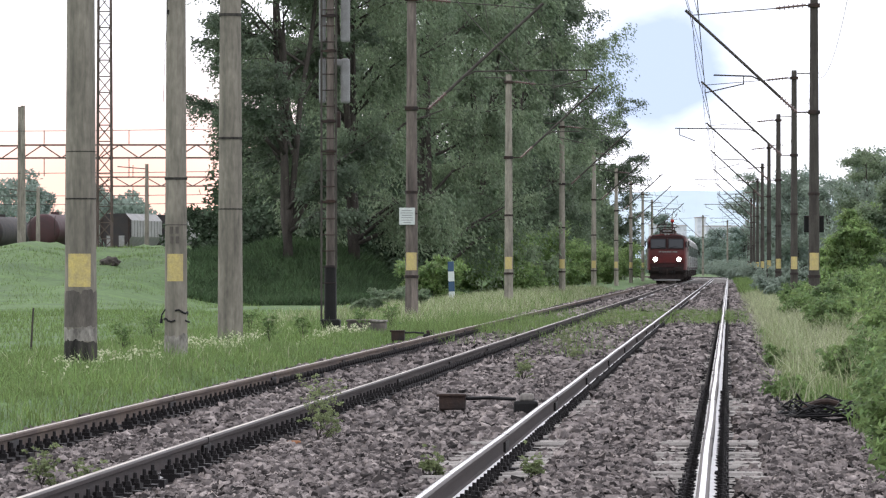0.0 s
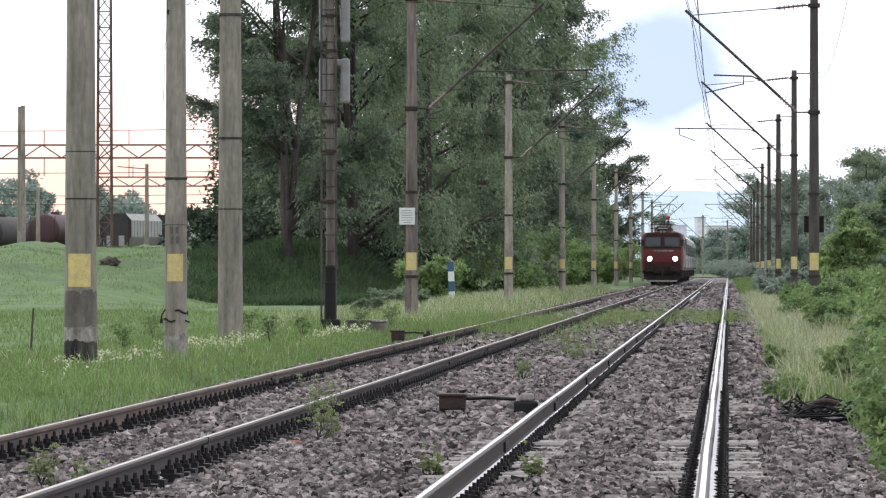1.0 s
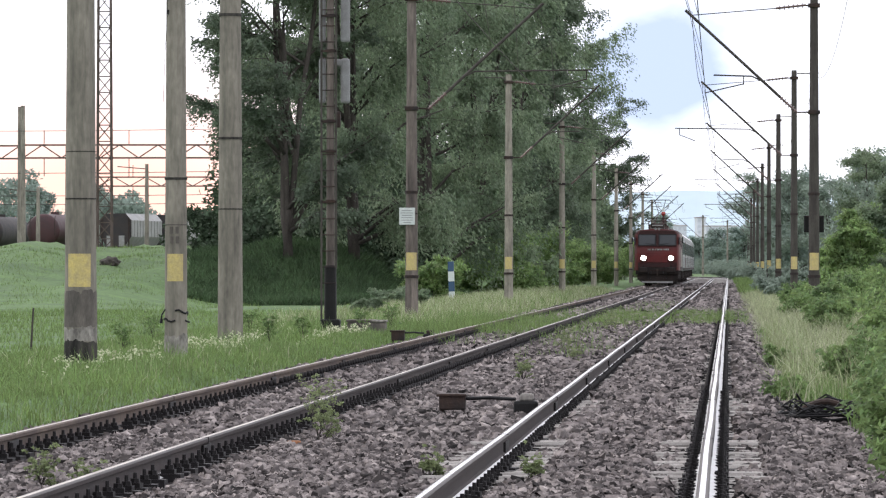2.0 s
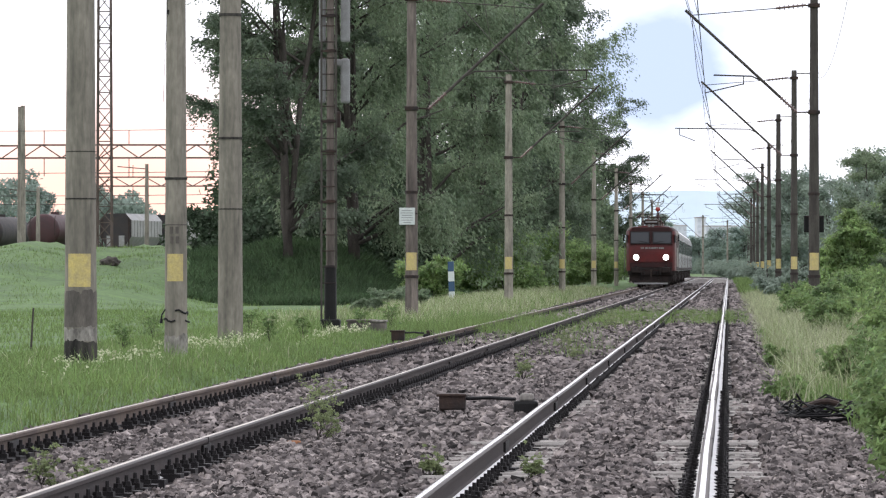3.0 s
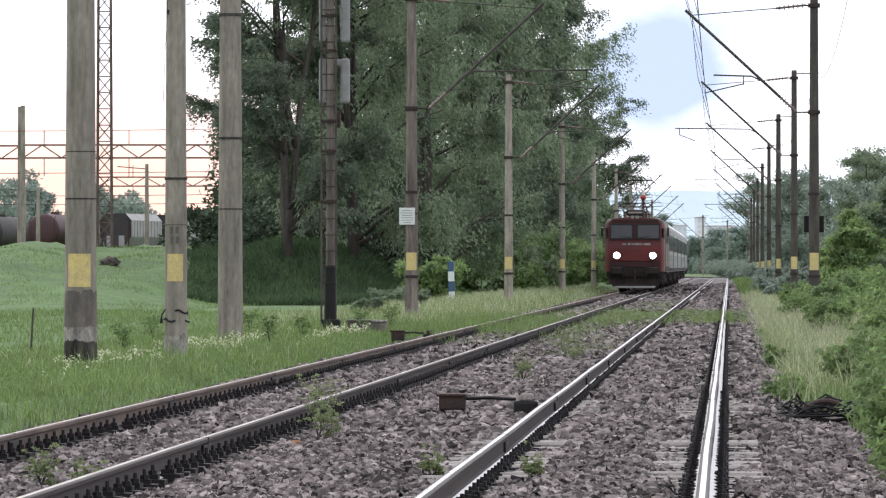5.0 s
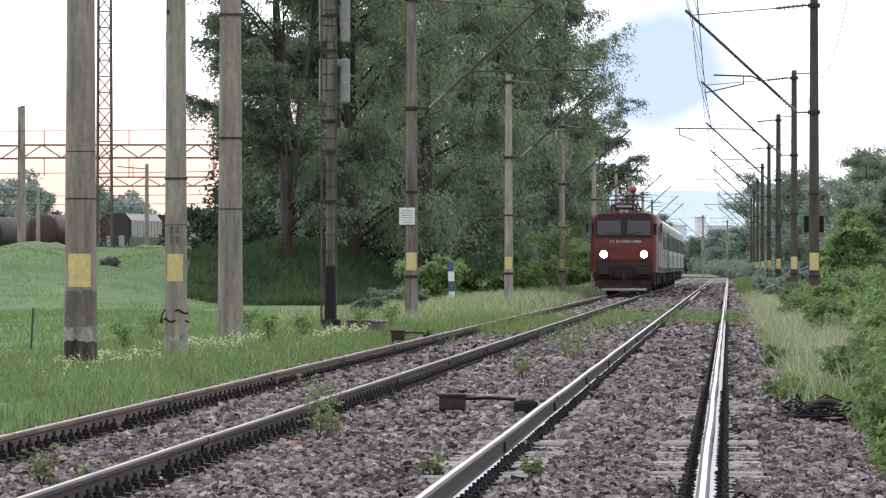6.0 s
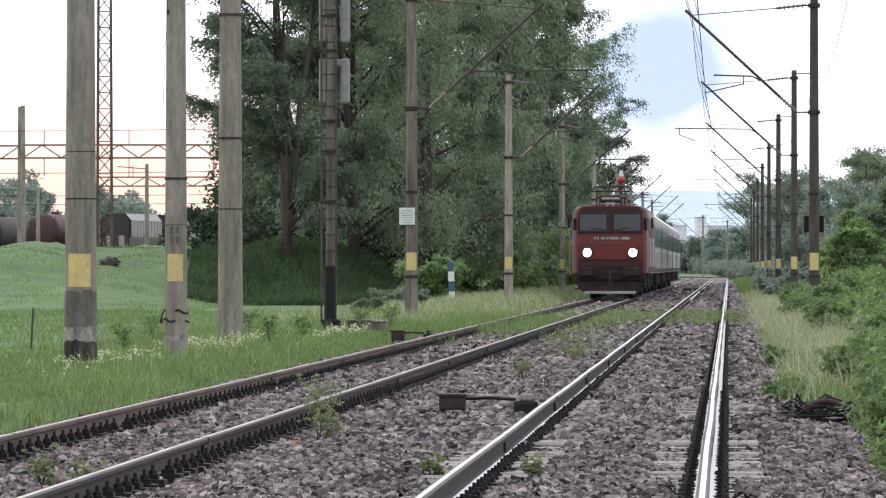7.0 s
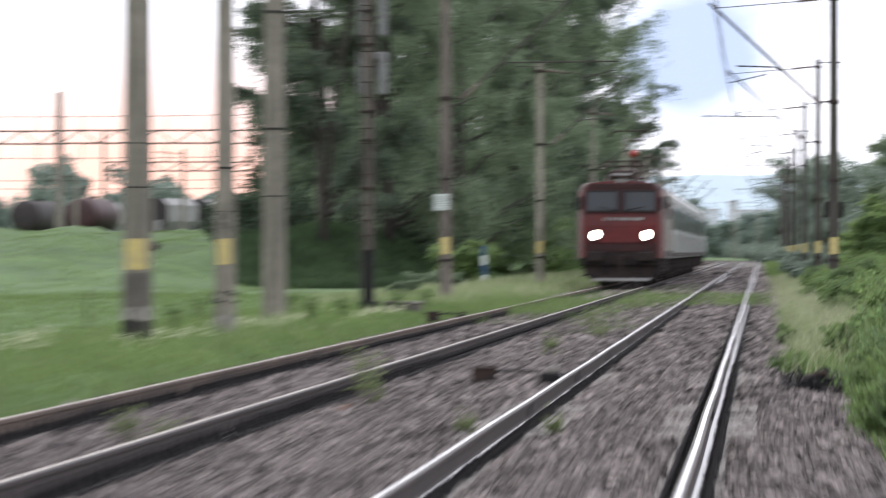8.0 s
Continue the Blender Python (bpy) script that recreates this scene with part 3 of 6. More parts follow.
# ---- foliage ----


def leaf_cloud(rng, centres, dirs, length, width):
    """Narrow three-cornered leaves: one centre, one direction each."""
    n = len(centres)
    d = dirs / np.linalg.norm(dirs, axis=1, keepdims=True)
    side = np.cross(d, rng.normal(size=(n, 3)))
    side /= np.linalg.norm(side, axis=1, keepdims=True) + 1e-9
    L = (length * rng.uniform(0.65, 1.35, n))[:, None]
    W = (width * rng.uniform(0.8, 1.4, n))[:, None]
    k = rng.uniform(-0.35, 0.1, n)[:, None]
    v = np.stack([centres - d * L * 0.5 + side * W * 0.5, centres + d * L * 0.55, centres + d * L * k - side * W * 0.6], axis=1)
    return v.reshape(-1, 3), np.arange(3 * n).reshape(n, 3)


def tree(seed, label, height, radius, mat, limbs=26, sprays=9, leaves=120, low=0.06, droop=0.6, size=0.28, trunk_r=0.24, category="tree", name="tree", stems=1,
         spray=0.36, narrow=0.55, rise=0.5, fat=0.05, group="", full_to=99.0):
    """A trunk, limbs that leave it all round, side branches on each limb, and leaves strung along these as hanging sprays."""
    rng = np.random.default_rng(seed)
    rnd = random.Random(seed)
    t = thing(name, Matrix.Identity(4), label, category, group)
    b = B()
    cen, dr = [], []
    for s in range(stems):
        lean = Vector((rnd.uniform(-1, 1), rnd.uniform(-1, 1), 0)) * radius * (0.15 if stems == 1 else 0.6)
        trunk = [Vector((0, 0, -0.02 * height)) + lean * (i / 8) ** 1.3 + Vector((rnd.uniform(-1, 1), rnd.uniform(-1, 1), 0)) * 0.006 * height + Vector((0, 0, i / 8 * height * 0.94)) for i in range(9)]
        tapered(b, trunk, trunk_r / stems ** 0.5, trunk_r * 0.1, 8)
        m = max(3, int(limbs / stems))
        for k in range(m):
            f = low + (0.97 - low) * (k + rnd.random()) / m
            i = min(7, int(f * 8))
            p = trunk[i].lerp(trunk[i + 1], f * 8 - i)
            ang = k * 2.4 + rnd.uniform(-0.6, 0.6)
            prof = math.sin(min(0.97, max(0.12, (f - low * 0.6) / (1 - low * 0.6))) ** narrow * math.pi * 0.93) * 0.8 + 0.22
            reach = radius * prof * rnd.uniform(0.62, 1.12)
            q = p + Vector((math.cos(ang) * reach, math.sin(ang) * reach, reach * rise * rnd.uniform(0.2, 1.3)))
            mid = p.lerp(q, 0.5) + Vector((0, 0, reach * 0.13))
            tapered(b, [p, mid, q], max(trunk_r * 0.12, trunk_r * 0.38 * (1 - f)), trunk_r * 0.05, 5)
            for j in range(sprays):
                u = 0.28 + 0.8 * (j + rnd.random()) / sprays
                o = p.lerp(mid, u * 2) if u < 0.5 else mid.lerp(q, u * 2 - 1)
                turn = ang + rnd.choice((-1, 1)) * rnd.uniform(0.3, 1.5)
                ln = radius * spray * rnd.uniform(0.6, 1.3)
                e = o + Vector((math.cos(turn) * ln, math.sin(turn) * ln, ln * rnd.uniform(-0.25, 0.55)))
                if rnd.random() < 0.35:
                    tapered(b, [o, o.lerp(e, 0.6) + Vector((0, 0, 0.05 * ln)), e], trunk_r * 0.06, trunk_r * 0.025, 3)
                n = int(leaves * rnd.uniform(0.5, 1.5) * (1.0 if o.z < full_to else 0.35))
                w = rng.uniform(0, 1, n) ** 0.8
                pos = np.array(o)[None] + w[:, None] * np.array(e - o)[None] + rng.normal(0, radius * fat, (n, 3)) * np.array([1, 1, 0.55])
                fall = np.abs(rng.normal(0, 1, n)) * ln * 0.42 * droop * (0.3 + w)
                pos[:, 2] -= fall
                pos[:, 2] = np.maximum(pos[:, 2], rng.uniform(0.0, 0.05 * height, n))
                cen.append(pos)
                dr.append(rng.normal(0, 0.55, (n, 3)) + np.array(e - o)[None] / ln * 0.9 + np.array([0, 0, -droop * 1.3]))
    part("trunk", b, M["bark"], t, smooth=True)
    v, f = leaf_cloud(rng, np.concatenate(cen), np.concatenate(dr), size, size * 0.46)
    fast_mesh("crown", v, f, mat, t)
    return t


def blades(name, rng, xs, ys, zs, height, width, mat, label, lean=0.35, category="grass", kind="stuff"):
    """Grass blades: a bent strip of three triangles each."""
    n = len(xs)
    base = np.stack([xs, ys, zs], 1)
    ang = rng.uniform(0, math.tau, n)
    side = np.stack([np.cos(ang), np.sin(ang), np.zeros(n)], 1) * (width * rng.uniform(0.6, 1.4, n))[:, None]
    fall = rng.normal(0, lean, (n, 2))
    h = height * rng.uniform(0.45, 1.25, n)
    top = base + np.stack([fall[:, 0] * h, fall[:, 1] * h, h], 1)
    mid = base + np.stack([fall[:, 0] * h * 0.25, fall[:, 1] * h * 0.25, h * 0.6], 1)
    if width > 0.0085:
        v = np.stack([base - side, base + side, top], 1).reshape(-1, 3)
        f = np.arange(3 * n).reshape(-1, 3)
    else:
        v = np.stack([base - side, base + side, mid + side * 0.8, mid - side * 0.8, mid - side * 0.8, mid + side * 0.8, top + side * 0.15, top - side * 0.15], 1).reshape(-1, 3)
        f = np.arange(8 * n).reshape(-1, 4)
    ob = fast_mesh(name, v, f, mat)
    return tagged(ob, label, category, kind=kind)


# ---- trees behind the line ----
TREES = [
    # x, y, height, radius, kind
    (-19.2, 258, 21, 4.0, "a"), (-16.6, 262, 22, 4.6, "b"), (-13.9, 275, 22, 4.8, "b"), (-13.7, 318, 22, 4.4, "b"),
    (-14.6, 385, 22.0, 4.1, "a"), (-13.8, 480, 22.3, 5.4, "b"), (-14.2, 600, 18, 5.0, "a"),
    (-20.5, 290, 11, 4.6, "a"), (-19.0, 345, 24, 5.5, "a"), (-17.0, 430, 23, 6.0, "a"),
]
for i, (x, y, h, r, k) in enumerate(TREES):
    label = "tall dark-green broadleaf tree with a ragged crown" if k == "a" else "tall willow-like tree with drooping grey-green foliage"
    t = tree(11 + i, label, h, r, M["leaf_a" if k == "a" else "leaf_b"], limbs=48 if k == "b" else 42, leaves=165, full_to=3.0 + 0.047 * y,
             low=0.035 if k == "b" else 0.07, droop=0.5 if k == "a" else 1.1, size=0.19 if y < 300 else 0.24, fat=0.035, narrow=1.6 if y == 480 else 0.5,
             stems=4 if k == "a" else 3, rise=1.0 if k == "a" else 0.75, trunk_r=0.34)
    place(t, x, y, ground_z(x, y))

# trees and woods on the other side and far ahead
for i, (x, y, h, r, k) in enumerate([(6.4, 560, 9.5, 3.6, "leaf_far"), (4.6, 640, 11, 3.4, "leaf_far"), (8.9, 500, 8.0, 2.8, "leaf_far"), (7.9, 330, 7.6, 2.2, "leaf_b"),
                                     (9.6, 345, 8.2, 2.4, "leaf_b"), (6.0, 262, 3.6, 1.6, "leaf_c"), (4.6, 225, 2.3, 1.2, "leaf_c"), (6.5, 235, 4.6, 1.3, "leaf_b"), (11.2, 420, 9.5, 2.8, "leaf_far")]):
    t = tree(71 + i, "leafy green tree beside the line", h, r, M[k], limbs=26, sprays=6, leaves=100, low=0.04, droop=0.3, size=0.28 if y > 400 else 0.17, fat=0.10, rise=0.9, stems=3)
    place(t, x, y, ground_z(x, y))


def far_woods(name, seed, x0, x1, y, h, n, label, mat="leaf_far", size=0.5, r0=2.0, r1=4.0, depth=40, m=120):
    rng = np.random.default_rng(seed)
    cen, dr = [], []
    for i in range(n):
        cx, cy = rng.uniform(x0, x1), y + rng.uniform(-depth, depth)
        hh = h * rng.uniform(0.55, 1.15)
        for k in range(9):
            u = rng.normal(0, 1, 3)
            c = np.array([cx, cy, hh * 0.5]) + u / np.linalg.norm(u) * np.array([1, 1, 0]) * rng.uniform(0, r1 * 0.7) + np.array([0, 0, hh * rng.uniform(-0.42, 0.36)])
            w = rng.normal(0, 1, (m, 3))
            w /= np.linalg.norm(w, axis=1, keepdims=True)
            p = c + w * rng.uniform(r0 * 0.4, r1 * 0.45) * rng.uniform(0.5, 1.1, (m, 1))
            p[:, 2] = np.maximum(p[:, 2], 0) + ground_z(cx, cy)
            cen.append(p)
            dr.append(rng.normal(0, 1, (m, 3)))
    v, f = leaf_cloud(rng, np.concatenate(cen), np.concatenate(dr), size, size * 0.55)
    return tagged(fast_mesh(name, v, f, M[mat]), label, "woods", kind="stuff")


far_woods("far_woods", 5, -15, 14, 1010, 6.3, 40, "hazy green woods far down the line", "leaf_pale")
far_woods("yard_woods", 6, -118, -74, 900, 7, 42, "haze-coloured green woods beyond the rail yard", "leaf_pale", 0.7)
far_woods("yard_grove", 8, -93.5, -84, 880, 11, 14, "haze-coloured green grove beyond the rail yard", "leaf_pale", 0.7)
far_woods("yard_grove_tall", 9, -107, -100, 870, 13, 9, "haze-coloured tall green trees beyond the rail yard", "leaf_pale", 0.7)
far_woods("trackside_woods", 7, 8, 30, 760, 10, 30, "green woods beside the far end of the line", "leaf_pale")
# dark leaf colour gives these fillers the shade among the trees
far_woods("thicket", 10, -27, -15, 318, 7.5, 34, "dense thicket behind the tall trees, coloured dark for shade", "leaf_shade", 0.3, 1.4, 2.6, 18)
far_woods("thicket_far", 11, -19, -13.5, 420, 8.5, 34, "dense thicket further along the tall trees, coloured dark for shade", "leaf_shade", 0.34, 1.4, 2.8, 60)
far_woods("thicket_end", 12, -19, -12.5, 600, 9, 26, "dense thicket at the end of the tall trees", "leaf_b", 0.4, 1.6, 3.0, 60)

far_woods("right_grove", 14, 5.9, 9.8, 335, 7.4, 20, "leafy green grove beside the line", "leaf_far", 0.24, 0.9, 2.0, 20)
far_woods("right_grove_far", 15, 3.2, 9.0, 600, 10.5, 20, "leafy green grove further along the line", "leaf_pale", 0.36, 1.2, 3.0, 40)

far_woods("bank_brush", 16, -25.0, -14.0, 275, 2.2, 44, "brush along the top of the bank, coloured dark for shade", "leaf_shade", 0.28, 0.6, 1.6, 8, 60)

# ---- masts ----
right_label = "dark slender catenary mast with cantilever and yellow panel"
left_label = "concrete catenary mast with cantilever and yellow panel"
first = catenary_mast(-1, right_label, upper="pole_steel", radius=0.15, reach=2.5, tall=8.0)
place(first, 2.12, 148)
other = catenary_mast(-1, right_label, upper="pole_steel", radius=0.14, reach=4.1, tall=8.0)
place(other, 2.25, 205)
for i, y in enumerate((264, 326, 390, 455, 520, 585, 650)):
    copy_thing(other if i % 2 else first, pose(2.2 + bend(y), y, 0))
lfirst = catenary_mast(1, "weathered brown concrete catenary mast with cantilever and yellow panel", upper="pole_old", radius=0.165, reach=4.4, tall=8.0)
place(lfirst, -7.7, 144, 0)
lother = catenary_mast(1, left_label, radius=0.165, reach=2.5, tall=8.0)
place(lother, -7.75, 209, 0)
for i, y in enumerate((276, 341, 409, 470, 535, 600)):
    copy_thing(lother, pose(-7.75 + bend(y), y, 0))
for x, y in ((-3.4, 780), (-0.2, 860)):
    copy_thing(lother, pose(x, y, 0, 0, 0, 180))

# wires over both tracks: a sagging messenger, a level contact wire, droppers between
for nm, xs, stations in (("right", (-0.5, -0.58), (90, 148, 205, 264, 326, 390, 455, 520, 585, 640)), ("left", (-4.3, -4.7), (80, 144, 209, 276, 341, 409, 470, 535, 600, 640))):
    mess, cont = [], []
    for i, (y0, y1) in enumerate(zip(stations, stations[1:])):
        x0, x1 = xs[i % 2], xs[(i + 1) % 2]
        xm = xs[0] - 0.42
        a_, b_ = sag((xm, y0, 7.58), (xm, y1, 7.58), 0.7), sag((x0, y0, 5.56), (x1, y1, 5.56), 0.04)
        mess += a_[:-1]
        cont += b_[:-1]
        if y0 < 340:
            for k in (3, 7, 11):
                wire("dropper", [a_[k], b_[k]], 0.006, "thin dropper wire between messenger and contact wire")
    wire("messenger_wire", mess, 0.008, "sagging messenger wire above the track")
    wire("contact_wire", cont, 0.009, "taut overhead contact wire above the track")
rear = [p for y0, y1 in zip((60, 148, 205, 264, 326, 390), (148, 205, 264, 326, 390, 455)) for p in sag((2.95, y0, 7.88), (2.95, y1, 7.88), 0.8)]
wire("feeder_wire", rear, 0.008, "thin feeder wire hung behind the masts")


def plain_pole(x, y, radius, tall, label, band=None, rings=(), foot=(), z=-0.1):
    t = thing("concrete_pole", pose(x, y, z), label, "pole", "concrete poles beside the meadow")

    def at(h):
        return radius * (1 - 0.30 * (h + 0.6) / (tall + 0.6))
    b = B()
    tapered(b, [(0, 0, -0.6 + (tall + 0.6) * i / 12) for i in range(13)], radius, at(tall), 28)
    part("shaft", b, M["pole"], t, smooth=True)
    for zc, w, out in rings:
        b = B()
        rod(b, (0, 0, zc), (0, 0, zc + w), at(zc) + out, at(zc) + out, 24)
        part("joint_ring", b, M["pole_dark"], t, "dark joint ring")
    if band:
        part("warning_panel", painted_patch(at(1.3) + 0.004, *band, spread=44), M["yellow"], t, "faded yellow painted panel")
    for z0, z1, m, lab in foot:
        b = B()
        tapered(b, [(0, 0, z0), (0, 0, (z0 + z1) / 2), (0, 0, z1)], at(z0) + 0.004, at(z1) + 0.004, 56)
        for v in b.verts:
            if abs(v.co.z - z1) < 0.01:
                v.co.z += 0.07 * noise.noise(Vector((v.co.x * 22, v.co.y * 22, z1 * 9))) - 0.03 * abs(noise.noise(Vector((v.co.x * 60, v.co.y * 60, z1))))
        part("coating", b, M[m], t, lab, smooth=False)
    return t


thick = plain_pole(-8.6, 78.5, 0.222, 9.5, "thick grey concrete pole with yellow panel and tarred foot", band=(1.06, 1.50), rings=((2.22, 0.018, 0.006), (2.85, 0.012, 0.004)),
                   foot=((-0.1, 0.34, "pole_dark", "flaking black tar on the foot"), (0.345, 0.52, "limewash", "worn whitewash stripe"), (0.525, 1.0, "stain_and_shade", "sooty dark stretch of concrete")))
slim = plain_pole(-7.9, 84.6, 0.168, 9.5, "slim pale concrete pole with yellow panel and tied wire", band=(1.12, 1.51), rings=((2.57, 0.035, 0.012), (1.92, 0.01, 0.004)),
                  foot=((-0.1, 0.36, "limewash", "pale whitewashed foot"),))
for k, (dx, w, zb) in enumerate(((-0.05, 0.05, 1.80), (0.03, 0.045, 1.80), (-0.045, 0.05, 1.66), (0.035, 0.05, 1.66))):
    b = B()
    box(b, dx - w / 2, dx + w / 2, -0.160, -0.12, zb, zb + 0.1)
    part("number_bar", b, M["stain_and_shade"], slim, "faint painted lettering bar")
b = B()
tube(b, [(0.17 * math.sin(u / 3), -0.175 * math.cos(u / 3), 0.70 - 0.008 * u + 0.02 * math.sin(u * 1.7)) for u in range(0, 20)], 0.014, 6)
tube(b, [(-0.14, -0.13, 0.72), (-0.19, -0.14, 0.64), (-0.20, -0.14, 0.52)], 0.012, 6)
rod(b, (-0.20, -0.14, 0.52), (-0.195, -0.14, 0.58), 0.022, 0.022, 8)
rod(b, (0.14, -0.12, 0.56), (0.21, -0.12, 0.53), 0.013, 0.013, 6)
part("tied_wire", b, M["rubber"], slim, "dark wire tied round the pole")
b = B()
tube(b, [(-0.10, -0.12, 5.4), (-0.11, -0.12, 5.0), (-0.15, -0.12, 4.3), (-0.17, -0.12, 3.68)], 0.004, 5)
rod(b, (-0.105, -0.12, 5.0), (-0.108, -0.12, 4.93), 0.016, 0.012, 8)
part("loose_wire", b, M["rubber"], slim, "thin loose wire hanging beside the pole")
plain_pole(-8.5, 101, 0.222, 9.5, "plain grey concrete pole without painted panel", rings=((2.3, 0.02, 0.006), (3.5, 0.04, 0.012), (5.6, 0.05, 0.014)),
           foot=((-0.1, 0.12, "stain_and_shade", "damp dark foot"),))

# ---- train ----


def loft(bm, rings):
    """Joins rings of equal length into a closed skin."""
    rows = [[bm.verts.new(p) for p in r] for r in rings]
    n = len(rows[0])
    for p, q in zip(rows, rows[1:]):
        for i in range(n):
            bm.faces.new((p[i], p[(i + 1) % n], q[(i + 1) % n], q[i]))
    bm.faces.new(rows[0][::-1]), bm.faces.new(rows[-1])
    bmesh.ops.recalc_face_normals(bm, faces=bm.faces[:])


def section(half, z0, z1, top, crown=0.5):
    """A car body's section: upright sides, rounded shoulders and a flat arch."""
    pts = [(-half, z0), (half, z0)]
    pts += [(half, z0 + (z1 - z0) * 0.5), (half, z1)]
    for i in range(1, 6):
        a = i / 6 * math.pi / 2
        pts.append((half - (1 - math.cos(a)) * half * crown, z1 + math.sin(a) * (top - z1) * 0.8))
    right = pts[2:]
    return pts + [(0, top)] + [(-x, z) for x, z in right[::-1]]


def wheelset(parent, y, r=0.61):
    b = B()
    for s in (-1, 1):
        rod(b, (s * 0.70, y, r), (s * 0.83, y, r), r, r, 24)
        rod(b, (s * 0.66, y, r), (s * 0.70, y, r), r + 0.03, r + 0.03, 24)
        rod(b, (s * 0.83, y, r), (s * 1.02, y, r), 0.14, 0.14, 12)
    rod(b, (-0.7, y, r), (0.7, y, r), 0.09, 0.09, 10)
    return part("wheelset", b, M["underframe"], parent)


def bogie(parent, y0, y1, n):
    b = B()
    for s in (-1, 1):
        box(b, s * 1.12 - 0.09, s * 1.12 + 0.09, y0, y1, 0.55, 0.92, 0.03)
        for i in range(n):
            y = y0 + 0.5 + (y1 - y0 - 1.0) * i / (n - 1)
            box(b, s * 1.17 - 0.13, s * 1.17 + 0.13, y - 0.22, y + 0.22, 0.40, 0.82, 0.03)
            for d in (-0.36, 0.36):
                rod(b, (s * 1.2, y + d, 0.5), (s * 1.2, y + d, 0.95), 0.09, 0.09, 10)
    box(b, -1.0, 1.0, (y0 + y1) / 2 - 0.4, (y0 + y1) / 2 + 0.4, 0.5, 0.9, 0.03)
    part("bogie_frame", b, M["underframe"], parent)
    for i in range(n):
        wheelset(parent, y0 + 0.5 + (y1 - y0 - 1.0) * i / (n - 1))


def locomotive():
    t = thing("locomotive", Matrix.Identity(4), "dark red electric locomotive with lit headlights, pulling grey coaches", "locomotive")
    L, HW = 19.8, 1.46

    def ring(y, half, inset, z0=0.98, z1=3.20, top=3.64):
        out = []
        for x, z in section(half, z0, z1, top, 0.24):
            out.append((x, y + inset * max(0, z - 2.35), z))
        return out
    b = B()
    loft(b, [ring(0.0, 1.24, 0.14), ring(0.06, 1.31, 0.14), ring(0.22, 1.395, 0.13), ring(0.55, HW, 0.10), ring(1.2, HW, 0), ring(L - 1.2, HW, 0),
             ring(L - 0.42, HW, -0.10), ring(L - 0.16, 1.42, -0.13), ring(L, 1.29, -0.14)])
    for f in b.faces:
        c = f.calc_center_median()
        f.material_index = 1 if c.z > 3.3 else 2 if abs(f.normal.x) > 0.9 and c.y > 0.6 else 0
    part("body", b, [M["red"], M["maroon"], M["loco_side"]], t, "dark red painted steel body", smooth=False)
    # the darker belt between the lamps and the raised waist mouldings
    b = B()
    box(b, -1.24, 1.24, -0.035, 0.02, 1.22, 1.44, 0.012)
    part("waist_belt", b, M["maroon"], t, "dark maroon belt")
    for z in (1.20, 1.47, 2.52):
        b = B()
        box(b, -1.25, 1.25, -0.05, 0.02, z, z + 0.028, 0.008)
        part("moulding", b, M["maroon"], t)
    b = B()
    box(b, -1.05, 1.05, -0.03, 0.03, 1.50, 1.98, 0.012)
    part("lamp_panel", b, M["red"], t)
    tilt = lambda z: 0.14 * max(0, z - 2.35)
    # the dark mask round the windscreens follows the rake of the cab
    b = B()
    rows = []
    for z, half in ((2.55, 1.235), (2.9, 1.235), (3.2, 1.23), (3.40, 1.16)):
        rows.append([(-half, tilt(z) - 0.008, z), (half, tilt(z) - 0.008, z), (half, tilt(z) + 0.03, z), (-half, tilt(z) + 0.03, z)])
    loft(b, rows)
    part("cab_mask", b, M["maroon"], t, "dark maroon field round the windscreens")
    b = B()
    box(b, -1.2, 1.2, -0.02, 0.03, 0.99, 1.19, 0.01)
    part("lower_apron", b, M["underframe"], t, "sooty black lower apron")
    for s in (-1, 1):
        # windscreen: rubber frame and pane follow the rake of the cab
        for nm, g, m, out in (("windscreen_frame", 0.055, M["black"], 0.012), ("windscreen", 0.0, M["window"], 0.020)):
            b = B()
            x0, x1, z0, z1 = s * 0.14, s * 1.16, 2.60, 3.22
            x0, x1 = min(x0, x1) - g, max(x0, x1) + g
            c = [(x0, z0 - g), (x1, z0 - g), (x1, z1 + g), (x0, z1 + g)]
            fr = [b.verts.new((x, tilt(z) - out, z)) for x, z in c]
            bk = [b.verts.new((x, tilt(z) + 0.05, z)) for x, z in c]
            b.faces.new(fr)
            for i in range(4):
                b.faces.new((fr[i], bk[i], bk[(i + 1) % 4], fr[(i + 1) % 4]))
            bmesh.ops.recalc_face_normals(b, faces=b.faces[:])
            part(nm, b, m, t, "dark glass windscreen" if nm == "windscreen" else "black rubber frame")
        b = B()
        rod(b, (s * 0.2, -0.03, 2.62), (s * 0.75, -0.0, 2.72), 0.012, 0.012, 5)
        part("wiper", b, M["black"], t)
        # corner window, side cab window and door
        b = B()
        box(b, s * 1.405 - 0.03, s * 1.405 + 0.03, 0.10, 0.36, 2.62, 3.08, 0.01)
        part("corner_window", b, M["window"], t, "narrow dark corner window")
        b = B()
        box(b, s * HW - 0.015, s * HW + 0.015, 0.75, 1.45, 2.5, 3.1, 0.01)
        part("side_window", b, M["window"], t)
        b = B()
        box(b, s * HW - 0.012, s * HW + 0.018, 1.75, 2.4, 1.1, 3.05, 0.01)
        part("cab_door", b, M["maroon"], t)
        b = B()
        for y in (1.68, 2.47):
            rod(b, (s * 1.57, y, 0.9), (s * 1.57, y, 2.5), 0.018, 0.018, 6)
        part("grab_rail", b, M["galv"], t, "pale steel grab rails")
        b = B()
